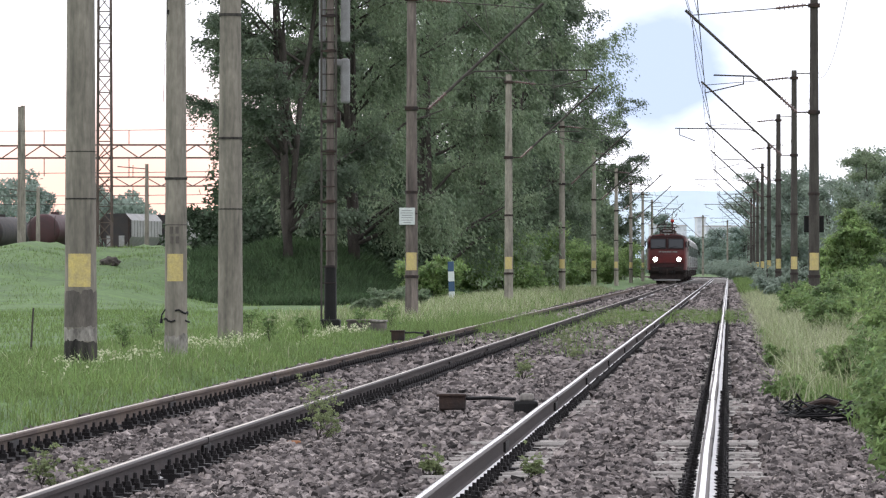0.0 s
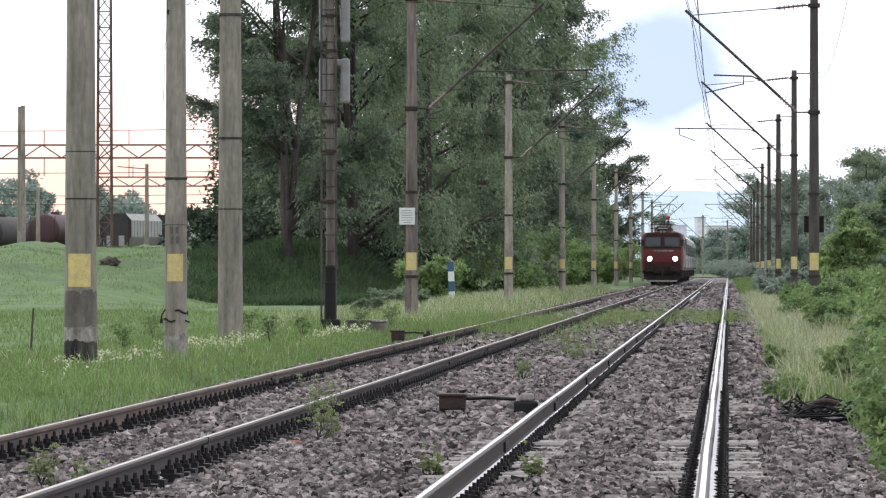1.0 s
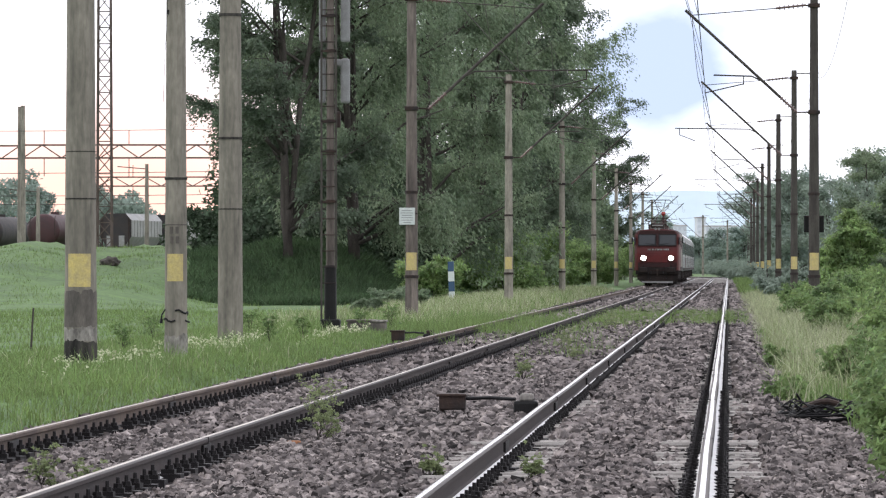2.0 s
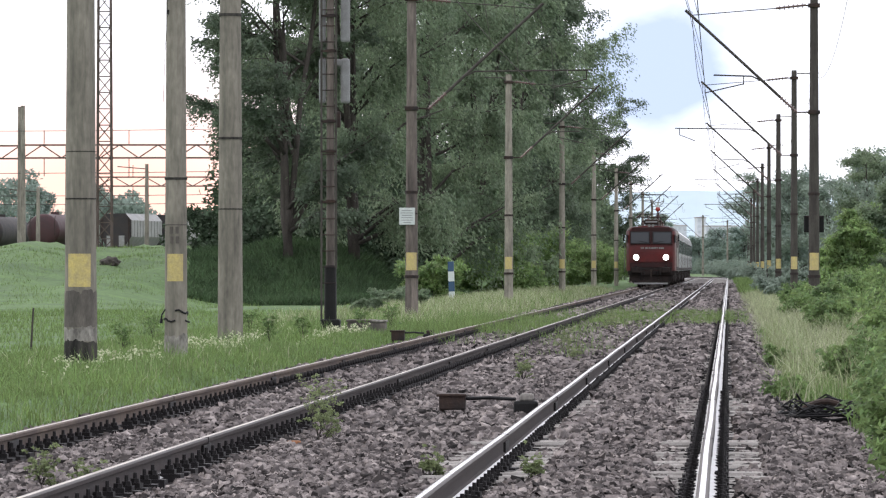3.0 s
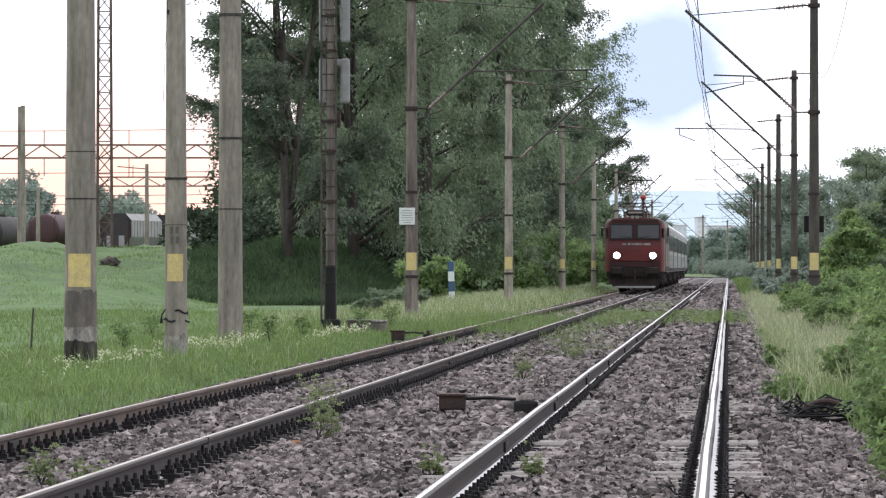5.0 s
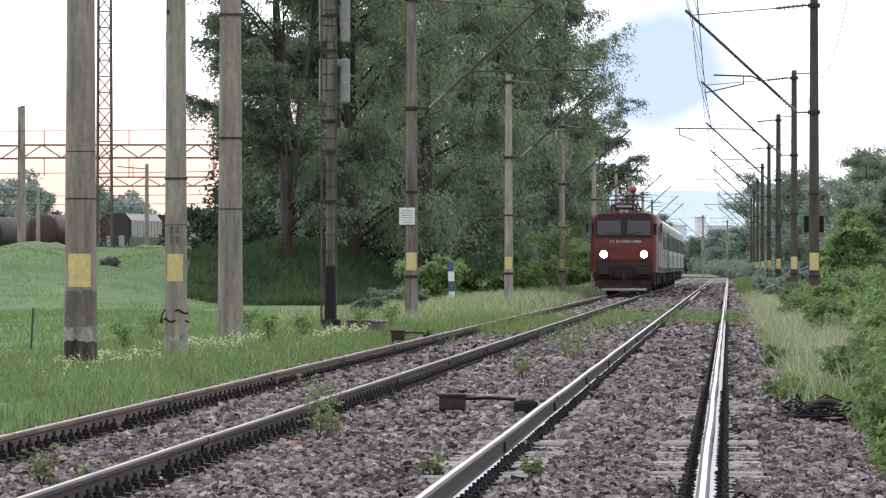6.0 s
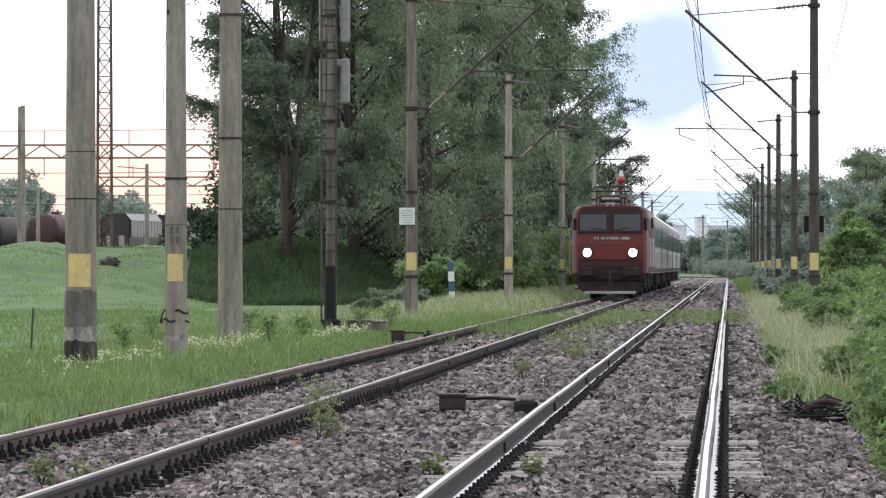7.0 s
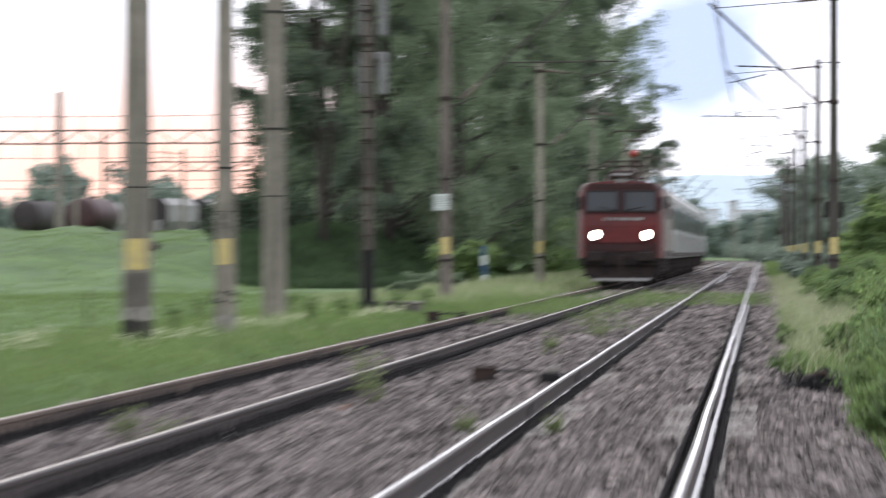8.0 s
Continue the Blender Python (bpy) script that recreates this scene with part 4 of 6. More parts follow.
        box(b, s * 1.60 - 0.04, s * 1.60 + 0.04, 0.55, 0.62, 2.7, 3.1, 0.015)
        rod(b, (s * 1.49, 0.6, 3.0), (s * 1.61, 0.6, 3.0), 0.012, 0.012, 5)
        part("mirror", b, M["black"], t)
        for i in range(7):
            b = B()
            y = 3.4 + i * 1.95
            box(b, s * HW - 0.01, s * HW + 0.012, y, y + 1.3, 2.35, 3.0, 0.01)
            for j in range(6):
                box(b, s * (HW + 0.02) - 0.008, s * (HW + 0.02) + 0.008, y + 0.05, y + 1.25, 2.42 + j * 0.095, 2.45 + j * 0.095)
            part("louvre", b, M["maroon"], t)
        b = B()
        box(b, s * HW - 0.01, s * HW + 0.01, 0.6, L - 0.6, 1.0, 1.22)
        part("side_sill", b, M["underframe"], t)
        # headlights
        b = B()
        rod(b, (s * 0.87, -0.13, 1.76), (s * 0.87, 0.02, 1.76), 0.20, 0.23, 28)
        lampo = part("headlight", b, M["maroon"], t, "round headlight housing")
        b = B()
        rod(b, (s * 0.87, -0.145, 1.76), (s * 0.87, -0.128, 1.76), 0.155, 0.155, 28)
        part("lens", b, M["lamp"], lampo, "glowing white lamp glass")
        b = B()
        rod(b, (s * 0.87, -0.07, 1.25), (s * 0.87, 0.02, 1.25), 0.06, 0.07, 14)
        part("marker_lamp", b, M["black"], t)
        # buffers
        b = B()
        rod(b, (s * 0.875, -0.55, 1.03), (s * 0.875, 0.02, 1.03), 0.10, 0.13, 16)
        box(b, s * 0.875 - 0.23, s * 0.875 + 0.23, -0.62, -0.55, 0.87, 1.19, 0.04)
        part("buffer", b, M["underframe"], t, "black buffer")
        b = B()
        box(b, s * 0.82 - 0.36, s * 0.82 + 0.36, -0.10, 0.05, 0.84, 1.20, 0.02)
        part("buffer_box", b, M["underframe"], t)
        b = B()
        for z in (0.35, 0.6, 0.85):
            box(b, s * 1.25 - 0.16, s * 1.25 + 0.16, 1.85, 2.3, z, z + 0.04)
        for y in (1.86, 2.28):
            box(b, s * 1.25 - 0.02, s * 1.25 + 0.02, y - 0.02, y + 0.02, 0.35, 1.0)
        part("step", b, M["underframe"], t)
        for k in range(2):
            b = B()
            x = s * (0.38 + 0.16 * k)
            tube(b, [(x, -0.03, 0.92), (x + s * 0.02, -0.2, 0.75), (x + s * 0.03, -0.18, 0.52), (x + s * 0.05, -0.06, 0.46)], 0.028, 7)
            part("brake_hose", b, M["rubber"], t)
    b = B()
    box(b, -1.36, 1.36, 0.0, 0.5, 0.72, 1.0, 0.03)
    part("headstock", b, M["underframe"], t, "blackened buffer beam")
    b = B()
    box(b, -0.06, 0.06, -0.42, 0.0, 0.92, 1.06, 0.02)
    rod(b, (0, -0.42, 0.62), (0, -0.38, 1.05), 0.035, 0.035, 8)
    part("coupling", b, M["iron"], t)
    b = B()
    deep = [(-0.95, 0.20), (0.95, 0.20), (1.12, 0.32), (1.24, 0.52), (1.28, 0.80), (-1.28, 0.80), (-1.24, 0.52), (-1.12, 0.32)]
    loft(b, [[(x, -0.12 + 0.16 * abs(x) ** 2, z) for x, z in deep], [(x, 0.30, z) for x, z in deep]])
    part("plough", b, M["underframe"], t, "dirty dark obstacle deflector")
    b = B()
    box(b, -0.98, 0.98, -0.16, -0.06, 0.19, 0.29, 0.01)
    part("plough_edge", b, M["tank_grey"], t, "pale painted lower edge")
    b = B()
    box(b, -1.12, 1.12, 0.118, 0.3, 3.33, 3.52, 0.02)
    part("cab_brow", b, M["maroon"], t, "dark brow above the windscreens")
    for x in (-1.22, 0.0, 1.22):
        b = B()
        tapered(b, [(x, -0.012, 2.55), (x, 0.032, 2.9), (x, 0.105, 3.3)], 0.035, 0.03, 6)
        part("cab_pillar", b, M["maroon"], t)
    # number on the front as plain pale bars
    x = -0.60
    for w, skip in ((0.05, 0.05), (0.07, 0.09), (0.09, 0.03), (0.04, 0.05), (0.06, 0.05), (0.06, 0.02), (0.07, 0.02), (0.06, 0.02), (0.07, 0.05), (0.04, 0.06), (0.08, 0.02), (0.09, 0.02), (0.08, 0.0)):
        part("number_bar", box(B(), x, x + w, -0.022, -0.006, 2.26, 2.36), M["tank_grey"], t, "pale lettering bar")
        x += w + skip
    # roof gear
    for s in (-1, 1):
        b = B()
        rod(b, (s * 0.11, 0.12, 3.62), (s * 0.11, 0.30, 3.62), 0.085, 0.085, 14)
        part("roof_lamp", b, M["galv"], t, "small unlit roof lamp")
    b = B()
    box(b, -0.42, 0.42, 0.9, 1.8, 3.68, 3.98, 0.07)
    part("roof_box", b, M["iron"], t, "sooty dark box on the roof")
    b = B()
    box(b, -0.34, 0.34, 0.885, 0.91, 3.80, 3.88, 0.01)
    part("roof_box_grille", b, M["tank_grey"], t)
    b = B()
    for x in (-0.55, 0.55):
        rod(b, (x, 1.2, 3.6), (x, 1.2, 4.1), 0.03, 0.03, 6)
    rod(b, (-0.75, 1.2, 4.12), (0.75, 1.2, 4.12), 0.03, 0.03, 6)
    part("roof_conductor", b, M["iron"], t)
    for y0, up in ((2.6, False), (L - 4.2, True)):
        pant = part("pantograph", box(B(), -0.55, 0.55, y0, y0 + 1.6, 3.86, 3.92, 0.01), M["iron"], t, "raised pantograph" if up else "folded pantograph")
        for x in (-0.5, 0.5):
            for y in (y0 + 0.1, y0 + 1.5):
                b = B()
                rod(b, (x, y, 3.58), (x, y, 3.88), 0.05, 0.05, 8)
                for k in range(4):
                    rod(b, (x, y, 3.62 + k * 0.06), (x, y, 3.64 + k * 0.06), 0.085, 0.07, 10)
                part("insulator", b, M["porcelain"], pant)
        zh = 5.62 if up else 4.32
        knee = (0, y0 + 2.0, 4.75) if up else (0, y0 + 2.3, 4.12)
        b = B()
        for x in (-0.45, 0.45):
            rod(b, (x, y0 + 0.3, 3.92), (x * 0.25, knee[1], knee[2]), 0.032, 0.026, 6)
            rod(b, (x * 0.25, knee[1], knee[2]), (x * 0.8, y0 + 0.5, zh), 0.024, 0.02, 6)
        part("arm", b, M["tank"], pant, "rust-red steel arms")
        b = B()
        for y in (y0 + 0.35, y0 + 0.65):
            tube(b, [(-0.85, y, zh - 0.22), (-0.62, y, zh), (0.62, y, zh), (0.85, y, zh - 0.22)], 0.028, 6)
        part("head", b, M["iron"], pant)
    # main switch: a ribbed post, a red bulb, a white stub and the horned contact on top
    b = B()
    rod(b, (0.34, 4.6, 3.6), (0.34, 4.6, 4.5), 0.05, 0.05, 8)
    for k in range(6):
        rod(b, (0.34, 4.6, 3.9 + k * 0.09), (0.34, 4.6, 3.94 + k * 0.09), 0.11, 0.09, 10)
    part("bushing", b, M["tank"], t, "red-brown roof insulator")
    b = B()
    bmesh.ops.create_uvsphere(b, u_segments=14, v_segments=10, radius=0.15, matrix=Matrix.Translation((0.34, 4.6, 4.62)))
    part("bulb", b, M["bulb"], t, "glossy red insulator bulb", smooth=True)
    b = B()
    rod(b, (0.34, 4.6, 4.74), (0.34, 4.6, 4.98), 0.10, 0.07, 10)
    part("bushing_cap", b, M["white"], t, "white metal cap")
    b = B()
    for d in (-0.36, 0.36):
        tube(b, [(0.34, 4.6, 4.72), (0.34 + d * 0.9, 4.6, 5.02), (0.34 + d, 4.6, 5.26)], 0.026, 6)
        rod(b, (0.34 + d * 0.55, 4.6, 5.08), (0.34 + d * 1.05, 4.6, 5.08), 0.03, 0.03, 6)
    part("horn", b, M["tank_grey"], t, "pale metal contact horns")
    bogie(t, 2.2, 7.0, 3)
    bogie(t, L - 7.0, L - 2.2, 3)
    b = B()
    box(b, -1.2, 1.2, 7.4, L - 7.4, 0.45, 0.95, 0.04)
    part("transformer_tank", b, M["underframe"], t)
    return t


def coach():
    t = thing("passenger_coach", Matrix.Identity(4), "grey passenger coach with dark window band and pale roof", "coach", "coaches behind the locomotive")
    L, HW = 26.1, 1.43
    b = B()
    loft(b, [[(x * k, y, z) for x, z in section(HW, 0.95, 3.0, 3.95, 0.6)] for y, k in ((0.25, 0.97), (0.5, 1), (L - 0.5, 1), (L - 0.25, 0.97))])
    for f in b.faces:
        f.material_index = 1 if f.calc_center_median().z > 3.42 and abs(f.normal.y) < 0.5 else 0
    part("body", b, [M["coach"], M["roof"]], t, "grey-green body with a pale roof")
    for s in (-1, 1):
        b = B()
        box(b, s * HW - 0.008, s * HW + 0.01, 2.0, L - 2.0, 1.85, 2.99)
        part("window_band", b, M["coach_band"], t, "dark band along the windows")
        for i in range(10):
            y = 2.5 + i * 2.15
            b = B()
            box(b, s * (HW + 0.012) - 0.008, s * (HW + 0.012) + 0.008, y, y + 1.4, 2.05, 2.88, 0.004)
            part("window", b, M["window"], t)
        for i in range(5):
            b = B()
            y = 3.2 + i * 4.3
            box(b, s * HW - 0.004, s * HW + 0.006, y, y + 1.9, 1.2, 1.84)
            part("lower_panel", b, M["coach_band"], t, "dark lower panel")
        for y in (0.75, L - 1.6):
            b = B()
            box(b, s * HW - 0.008, s * HW + 0.015, y, y + 0.85, 1.05, 2.98, 0.004)
            part("door", b, M["red"] if y < 1 else M["coach_band"], t, "coach entrance door")
            b = B()
            box(b, s * (HW + 0.02) - 0.006, s * (HW + 0.02) + 0.006, y + 0.2, y + 0.65, 2.0, 2.8)
            part("door_window", b, M["window"], t)
            b = B()
            for z in (0.4, 0.7):
                box(b, s * 1.25 - 0.15, s * 1.25 + 0.15, y, y + 0.85, z, z + 0.04)
            part("step", b, M["underframe"], t)
        b = B()
        box(b, s * HW - 0.006, s * HW + 0.008, 0.5, L - 0.5, 0.97, 1.15)
        part("sill", b, M["underframe"], t)
    for y in (0.02, L - 0.28):
        b = B()
        box(b, -0.55, 0.55, y, y + 0.26, 1.0, 3.3, 0.05)
        part("gangway", b, M["rubber"], t)
    bogie(t, 2.3, 5.8, 2)
    bogie(t, L - 5.8, L - 2.3, 2)
    b = B()
    box(b, -1.1, 1.1, 8, 12, 0.45, 0.95, 0.03)
    box(b, -1.1, 1.1, 14, 17, 0.5, 0.95, 0.03)
    part("equipment_box", b, M["underframe"], t)
    return t


loco = locomotive()
coach_a = coach()
train = [(loco, 0.0), (coach_a, 20.4)] + [(copy_thing(coach_a, Matrix.Identity(4)), 20.4 + 26.4 * k) for k in range(1, 5)]


# ---- beside the line ----


def signal_mast():
    t = thing("signal_mast", pose(-7.93, 118, -0.1), "tall steel signal mast with ladder, grey backplates and black foot", "signal")
    b = B()
    rod(b, (0, 0, 1.35), (0, 0, 7.6), 0.085, 0.07, 14)
    part("tube", b, M["pole_old"], t, "weathered brown-grey steel tube")
    b = B()
    rod(b, (0, 0, 0.0), (0, 0, 1.35), 0.13, 0.12, 14)
    box(b, -0.2, 0.2, -0.2, 0.2, -0.2, 0.28, 0.03)
    part("base", b, M["black"], t, "black painted foot")
    for x in (-0.17, 0.12):
        b = B()
        box(b, x - 0.02, x + 0.02, -0.16, -0.12, 0.0 if x < 0 else 1.3, 7.5)
        part("ladder_rail", b, M["pole_steel"], t, "rusty brown ladder rail")
    for i in range(21):
        b = B()
        z = 1.0 + i * 0.32
        rod(b, (-0.17, -0.14, z), (0.12, -0.14, z), 0.011, 0.011, 6)
        part("rung", b, M["iron"], t)
    for z in (2.6, 3.6, 4.2, 5.6, 6.3):
        b = B()
        rod(b, (0, 0, z), (0, 0, z + 0.06), 0.1, 0.1, 14)
        box(b, -0.18, 0.13, -0.16, -0.08, z, z + 0.04)
        part("clip", b, M["iron"], t)
    for z0, z1 in ((4.58, 5.48), (5.80, 6.9)):
        for x0, x1, y in ((-0.235, -0.10, 0.02), (0.20, 0.385, 0.02)):
            b = B()
            box(b, x0, x1, y, y + 0.14, z0, z1, 0.045)
            part("backplate", b, M["grey"], t, "grey rounded signal housing")
        b = B()
        box(b, 0.05, 0.3, 0.03, 0.13, z1 - 0.16, z1 - 0.02, 0.03)
        part("bracket", b, M["grey"], t)
    b = B()
    box(b, 0.1, 0.2, -0.02, 0.1, 4.1, 4.42, 0.02)
    part("junction_box", b, M["iron"], t)
    return t


signal_mast()

# white notice on the first mast of the meadow side
notice = thing("notice_board", pose(-7.80, 143.80, 2.45), "white enamel notice board with faded grey lettering on a mast", "sign")
part("plate", box(B(), -0.19, 0.19, -0.012, 0.012, -0.205, 0.205, 0.006), M["white"], notice)
for k in range(6):
    w = (0.13, 0.15, 0.12, 0.15, 0.14, 0.1)[k]
    part("lettering_bar", box(B(), -w, w, -0.018, -0.012, 0.13 - k * 0.058, 0.145 - k * 0.058), M["grey"], notice, "faded lettering bar")
part("strap", box(B(), -0.05, 0.25, 0.012, 0.03, 0.05, 0.08), M["iron"], notice)

# dark box on the first mast of the other side
mb = thing("mast_box", pose(2.12, 148.22, 2.3), "dark steel box strapped behind a mast", "box")
part("case", box(B(), -0.25, 0.25, -0.06, 0.14, -0.22, 0.2, 0.02), M["black"], mb)
part("strap", box(B(), -0.2, 0.2, -0.085, -0.06, 0.16, 0.19), M["iron"], mb)


def stripe_post():
    t = thing("marker_post", pose(-10.2, 219, -0.42, 0, -2, 0), "blue and white striped marker post in the grass", "post")
    for k, (m, nm) in enumerate((("white", "white stripe"), ("blue", "blue stripe"), ("white", "white stripe"), ("blue", "blue stripe"))):
        b = B()
        box(b, -0.11, 0.11, -0.08, 0.08, 0.36 + k * 0.37, 0.725 + k * 0.37, 0.008)
        part("stripe", b, M[m], t, nm)
    b = B()
    box(b, -0.1, 0.1, -0.07, 0.07, -0.3, 0.357, 0.01)
    part("foot", b, M["grey"], t)


stripe_post()


def rod_drive(x, y, span, size, label, z=-0.19, pale=True, deep=0.06):
    """Two squat boxes joined by a bent rod, lying in the ballast."""
    t = thing("track_device", pose(x, y, z), label, "track device", "signalling devices in the ballast")
    b = B()
    box(b, -0.125 * size, 0.125 * size, -0.14, 0.14, deep, 0.20, 0.015)
    box(b, -0.15 * size, 0.135 * size, -0.16, 0.16, 0.185, 0.215, 0.012)
    part("case", b, M["iron"], t, "rusty dark iron case")
    for sx in (-1, 1):
        b = B()
        box(b, sx * 0.1 * size - 0.015, sx * 0.1 * size + 0.015, -0.12, 0.12, -0.08, 0.065)
        part("leg", b, M["iron"], t)
    b = B()
    tube(b, [(0.1 * size, 0, 0.165), (0.25 * size, 0, 0.17), (span * 0.5, 0, 0.175), (span - 0.22, 0, 0.165), (span - 0.1, 0, 0.16)], 0.017, 8)
    part("connecting_rod", b, M["rubber"], t)
    b = B()
    box(b, span - 0.12, span + 0.11, -0.12, 0.12, -0.03, 0.15, 0.03)
    part("motor_case", b, M["black"], t)
    b = B()
    box(b, span - 0.06, span + 0.07, -0.09, 0.09, 0.145, 0.215, 0.02)
    part("cover", b, M["limewash" if pale else "iron"], t, "pale dusty metal cover")
    return t


rod_drive(-2.62, 56.3, 0.70, 1.0, "rusty track device of two boxes joined by a rod")
rod_drive(-6.30, 113, 0.60, 1.0, "low rusty track device at the grass edge", z=-0.20, pale=False, deep=0.02)
for k, (x, w, h) in enumerate(((-7.34, 0.27, 0.23), (-6.92, 0.13, 0.23))):
    t = thing("concrete_block", pose(x, 118.5 - k, -0.11), "weathered concrete block, pale top, sides coloured dark for shade, sunk in grass", "block", "blocks beside the track")
    # dark concrete colour stands in for the block's shadowed side
    part("body", box(B(), -w, w, -0.3, 0.3, -0.1, h, 0.03), M["stain_and_shade"], t)
    part("lid", box(B(), -w - 0.02, w + 0.02, -0.32, 0.32, h + 0.002, h + 0.05, 0.015), M["limewash" if k else "stain_and_shade"], t, "weathered concrete lid")
t = thing("concrete_block", pose(-2.05, 322, -0.2), "dark low box lying between the tracks", "block")
part("body", box(B(), -0.42, 0.42, -0.3, 0.3, -0.1, 0.22, 0.03), M["iron"], t)
part("lid", box(B(), -0.44, 0.44, -0.32, 0.32, 0.222, 0.26, 0.01), M["stain_and_shade"], t)


def cable_heap():
    rnd = random.Random(4)
    t = thing("cable_heap", pose(0.86, 55, -0.24), "tangled heap of black cables dumped beside the track", "cable")
    for k in range(11):
        b = B()
        r, ph, zz = rnd.uniform(0.22, 0.42), rnd.uniform(0, 6), rnd.uniform(0.02, 0.1)
        pts = []
        for i in range(16):
            u = ph + i * 0.36
            pts.append((r * 1.05 * math.cos(u) + rnd.uniform(-0.02, 0.02), 0.9 * r * math.sin(u), zz + 0.20 * (0.5 + 0.5 * math.sin(u * 0.9 + k)) * (0.4 + 0.6 * rnd.random())))
        tube(b, pts, rnd.uniform(0.008, 0.014), 6)
        part("loop", b, M["rubber"], t)
    for k, (x0, x1, z1) in enumerate(((-0.1, -0.55, 0.02), (0.1, -0.62, 0.03), (0.0, -0.80, 0.02))):
        b = B()
        tube(b, [(x0, 0.0, 0.14), ((x0 + x1) / 2 + 0.05, -0.15, 0.12), (x1 + 0.15, -0.3, 0.05), (x1, -0.4, z1)], 0.014, 6)
        part("cable_end", b, M["rubber"], t)
    b = B()
    tube(b, [(-0.28 + 0.07 * i, 0.1, 0.06 + 0.16 * math.sin(i / 9 * math.pi)) for i in range(10)], 0.03, 8)
    part("hose", b, M["iron"], t, "rusty brown hose")
    b = B()
    box(b, 0.14, 0.3, -0.2, -0.05, 0.1, 0.15, 0.02)
    part("scrap", b, M["white"], t, "pale plastic scrap")


cable_heap()

# ---- the yard on the bank ----
YARD = 1.95


def bogie_small(t, y):
    b = B()
    for s in (-1, 1):
        box(b, s * 0.95 - 0.06, s * 0.95 + 0.06, y - 1.2, y + 1.2, 0.4, 0.75, 0.02)
        for d in (-0.9, 0.9):
            rod(b, (s * 0.75, y + d, 0.46), (s * 0.88, y + d, 0.46), 0.46, 0.46, 16)
    part("bogie", b, M["underframe"], t)


def tank_wagon(m, shell, label):
    t = thing("tank_wagon", m, label, "wagon", "wagons in the yard")
    b = B()
    loft(b, [[(1.48 * k * math.cos(u * math.tau / 24), y, 2.45 + 1.48 * k * math.sin(u * math.tau / 24)) for u in range(24)]
             for y, k in ((0.3, 0.55), (0.42, 0.88), (0.6, 0.985), (0.75, 1), (12.2, 1), (12.4, 0.97), (12.6, 0.6))])
    part("tank", b, M[shell], t, smooth=True)
    b = B()
    box(b, -1.3, 1.3, 0, 13, 0.78, 1.0, 0.02)
    part("underframe", b, M["underframe"], t)
    b = B()
    rod(b, (0, 6.3, 3.85), (0, 6.3, 4.15), 0.4, 0.4, 16)
    part("dome", b, M[shell], t)
    for x in (-1.1, 1.1):
        b = B()
        tube(b, [(x, 0.2, 0.9), (x, 0.2, 3.4), (x, 0.6, 3.75)], 0.03, 6)
        part("ladder_rail", b, M["iron"], t)
    bogie_small(t, 2.2), bogie_small(t, 10.8)
    return t


def hopper_wagon(m, label):
    t = thing("hopper_wagon", m, label, "wagon", "wagons in the yard")
    outline = [(-0.75, 0.95), (0.75, 0.95), (1.42, 1.9), (1.42, 3.35), (0.9, 3.95), (-0.9, 3.95), (-1.42, 3.35), (-1.42, 1.9)]
    b = prism(B(), outline, 0.5, 12.5, 12)
    for f in b.faces:
        f.material_index = 1 if abs(f.normal.y) > 0.7 else 0
    part("body", b, [M["tank_grey"], M["wagon"]], t, "pale grey hopper body with dark ends")
    for i in range(11):
        for s in (-1, 1):
            b = B()
            box(b, s * 1.44 - 0.03, s * 1.44 + 0.03, 0.6 + i * 1.1, 0.7 + i * 1.1, 1.9, 3.35)
            part("rib", b, M["tank_grey"], t)
    b = B()
    box(b, -1.35, 1.35, 0, 13, 0.8, 0.98, 0.02)
    part("underframe", b, M["underframe"], t)
    for x in (-0.55, 0.55):
        b = B()
        box(b, x - 0.25, x + 0.25, 0.42, 0.5, 1.05, 2.0)
        part("end_panel", b, M["tank_grey"], t)
    for x in (-1.2, 1.2):
        b = B()
        box(b, x - 0.05, x + 0.05, 0.40, 0.5, 0.9, 3.6)
        part("end_post", b, M["iron"], t)
    bogie_small(t, 2.2), bogie_small(t, 10.8)
    return t


tank_wagon(pose(-60.4, 520, YARD, 0, 0, -4), "tank", "rust-red tank wagon standing in the rail yard")
hopper_wagon(pose(-54.0, 520, YARD, 0, 0, -7.5), "grey hopper wagon with a dark end in the rail yard")
hopper_wagon(pose(-51.6, 534, YARD, 0, 0, -7.5), "second grey hopper wagon coupled in the rail yard")
hopper_wagon(pose(-49.9, 548, YARD, 0, 0, -7.5), "third grey hopper wagon coupled in the rail yard")
tank_wagon(pose(-68.5, 545, YARD, 0, 0, -6), "wagon", "dark tank wagon standing further back in the yard")
hopper_wagon(pose(-65.2, 560, YARD, 0, 0, -7.5), "grey hopper wagon half hidden beside tank wagons")


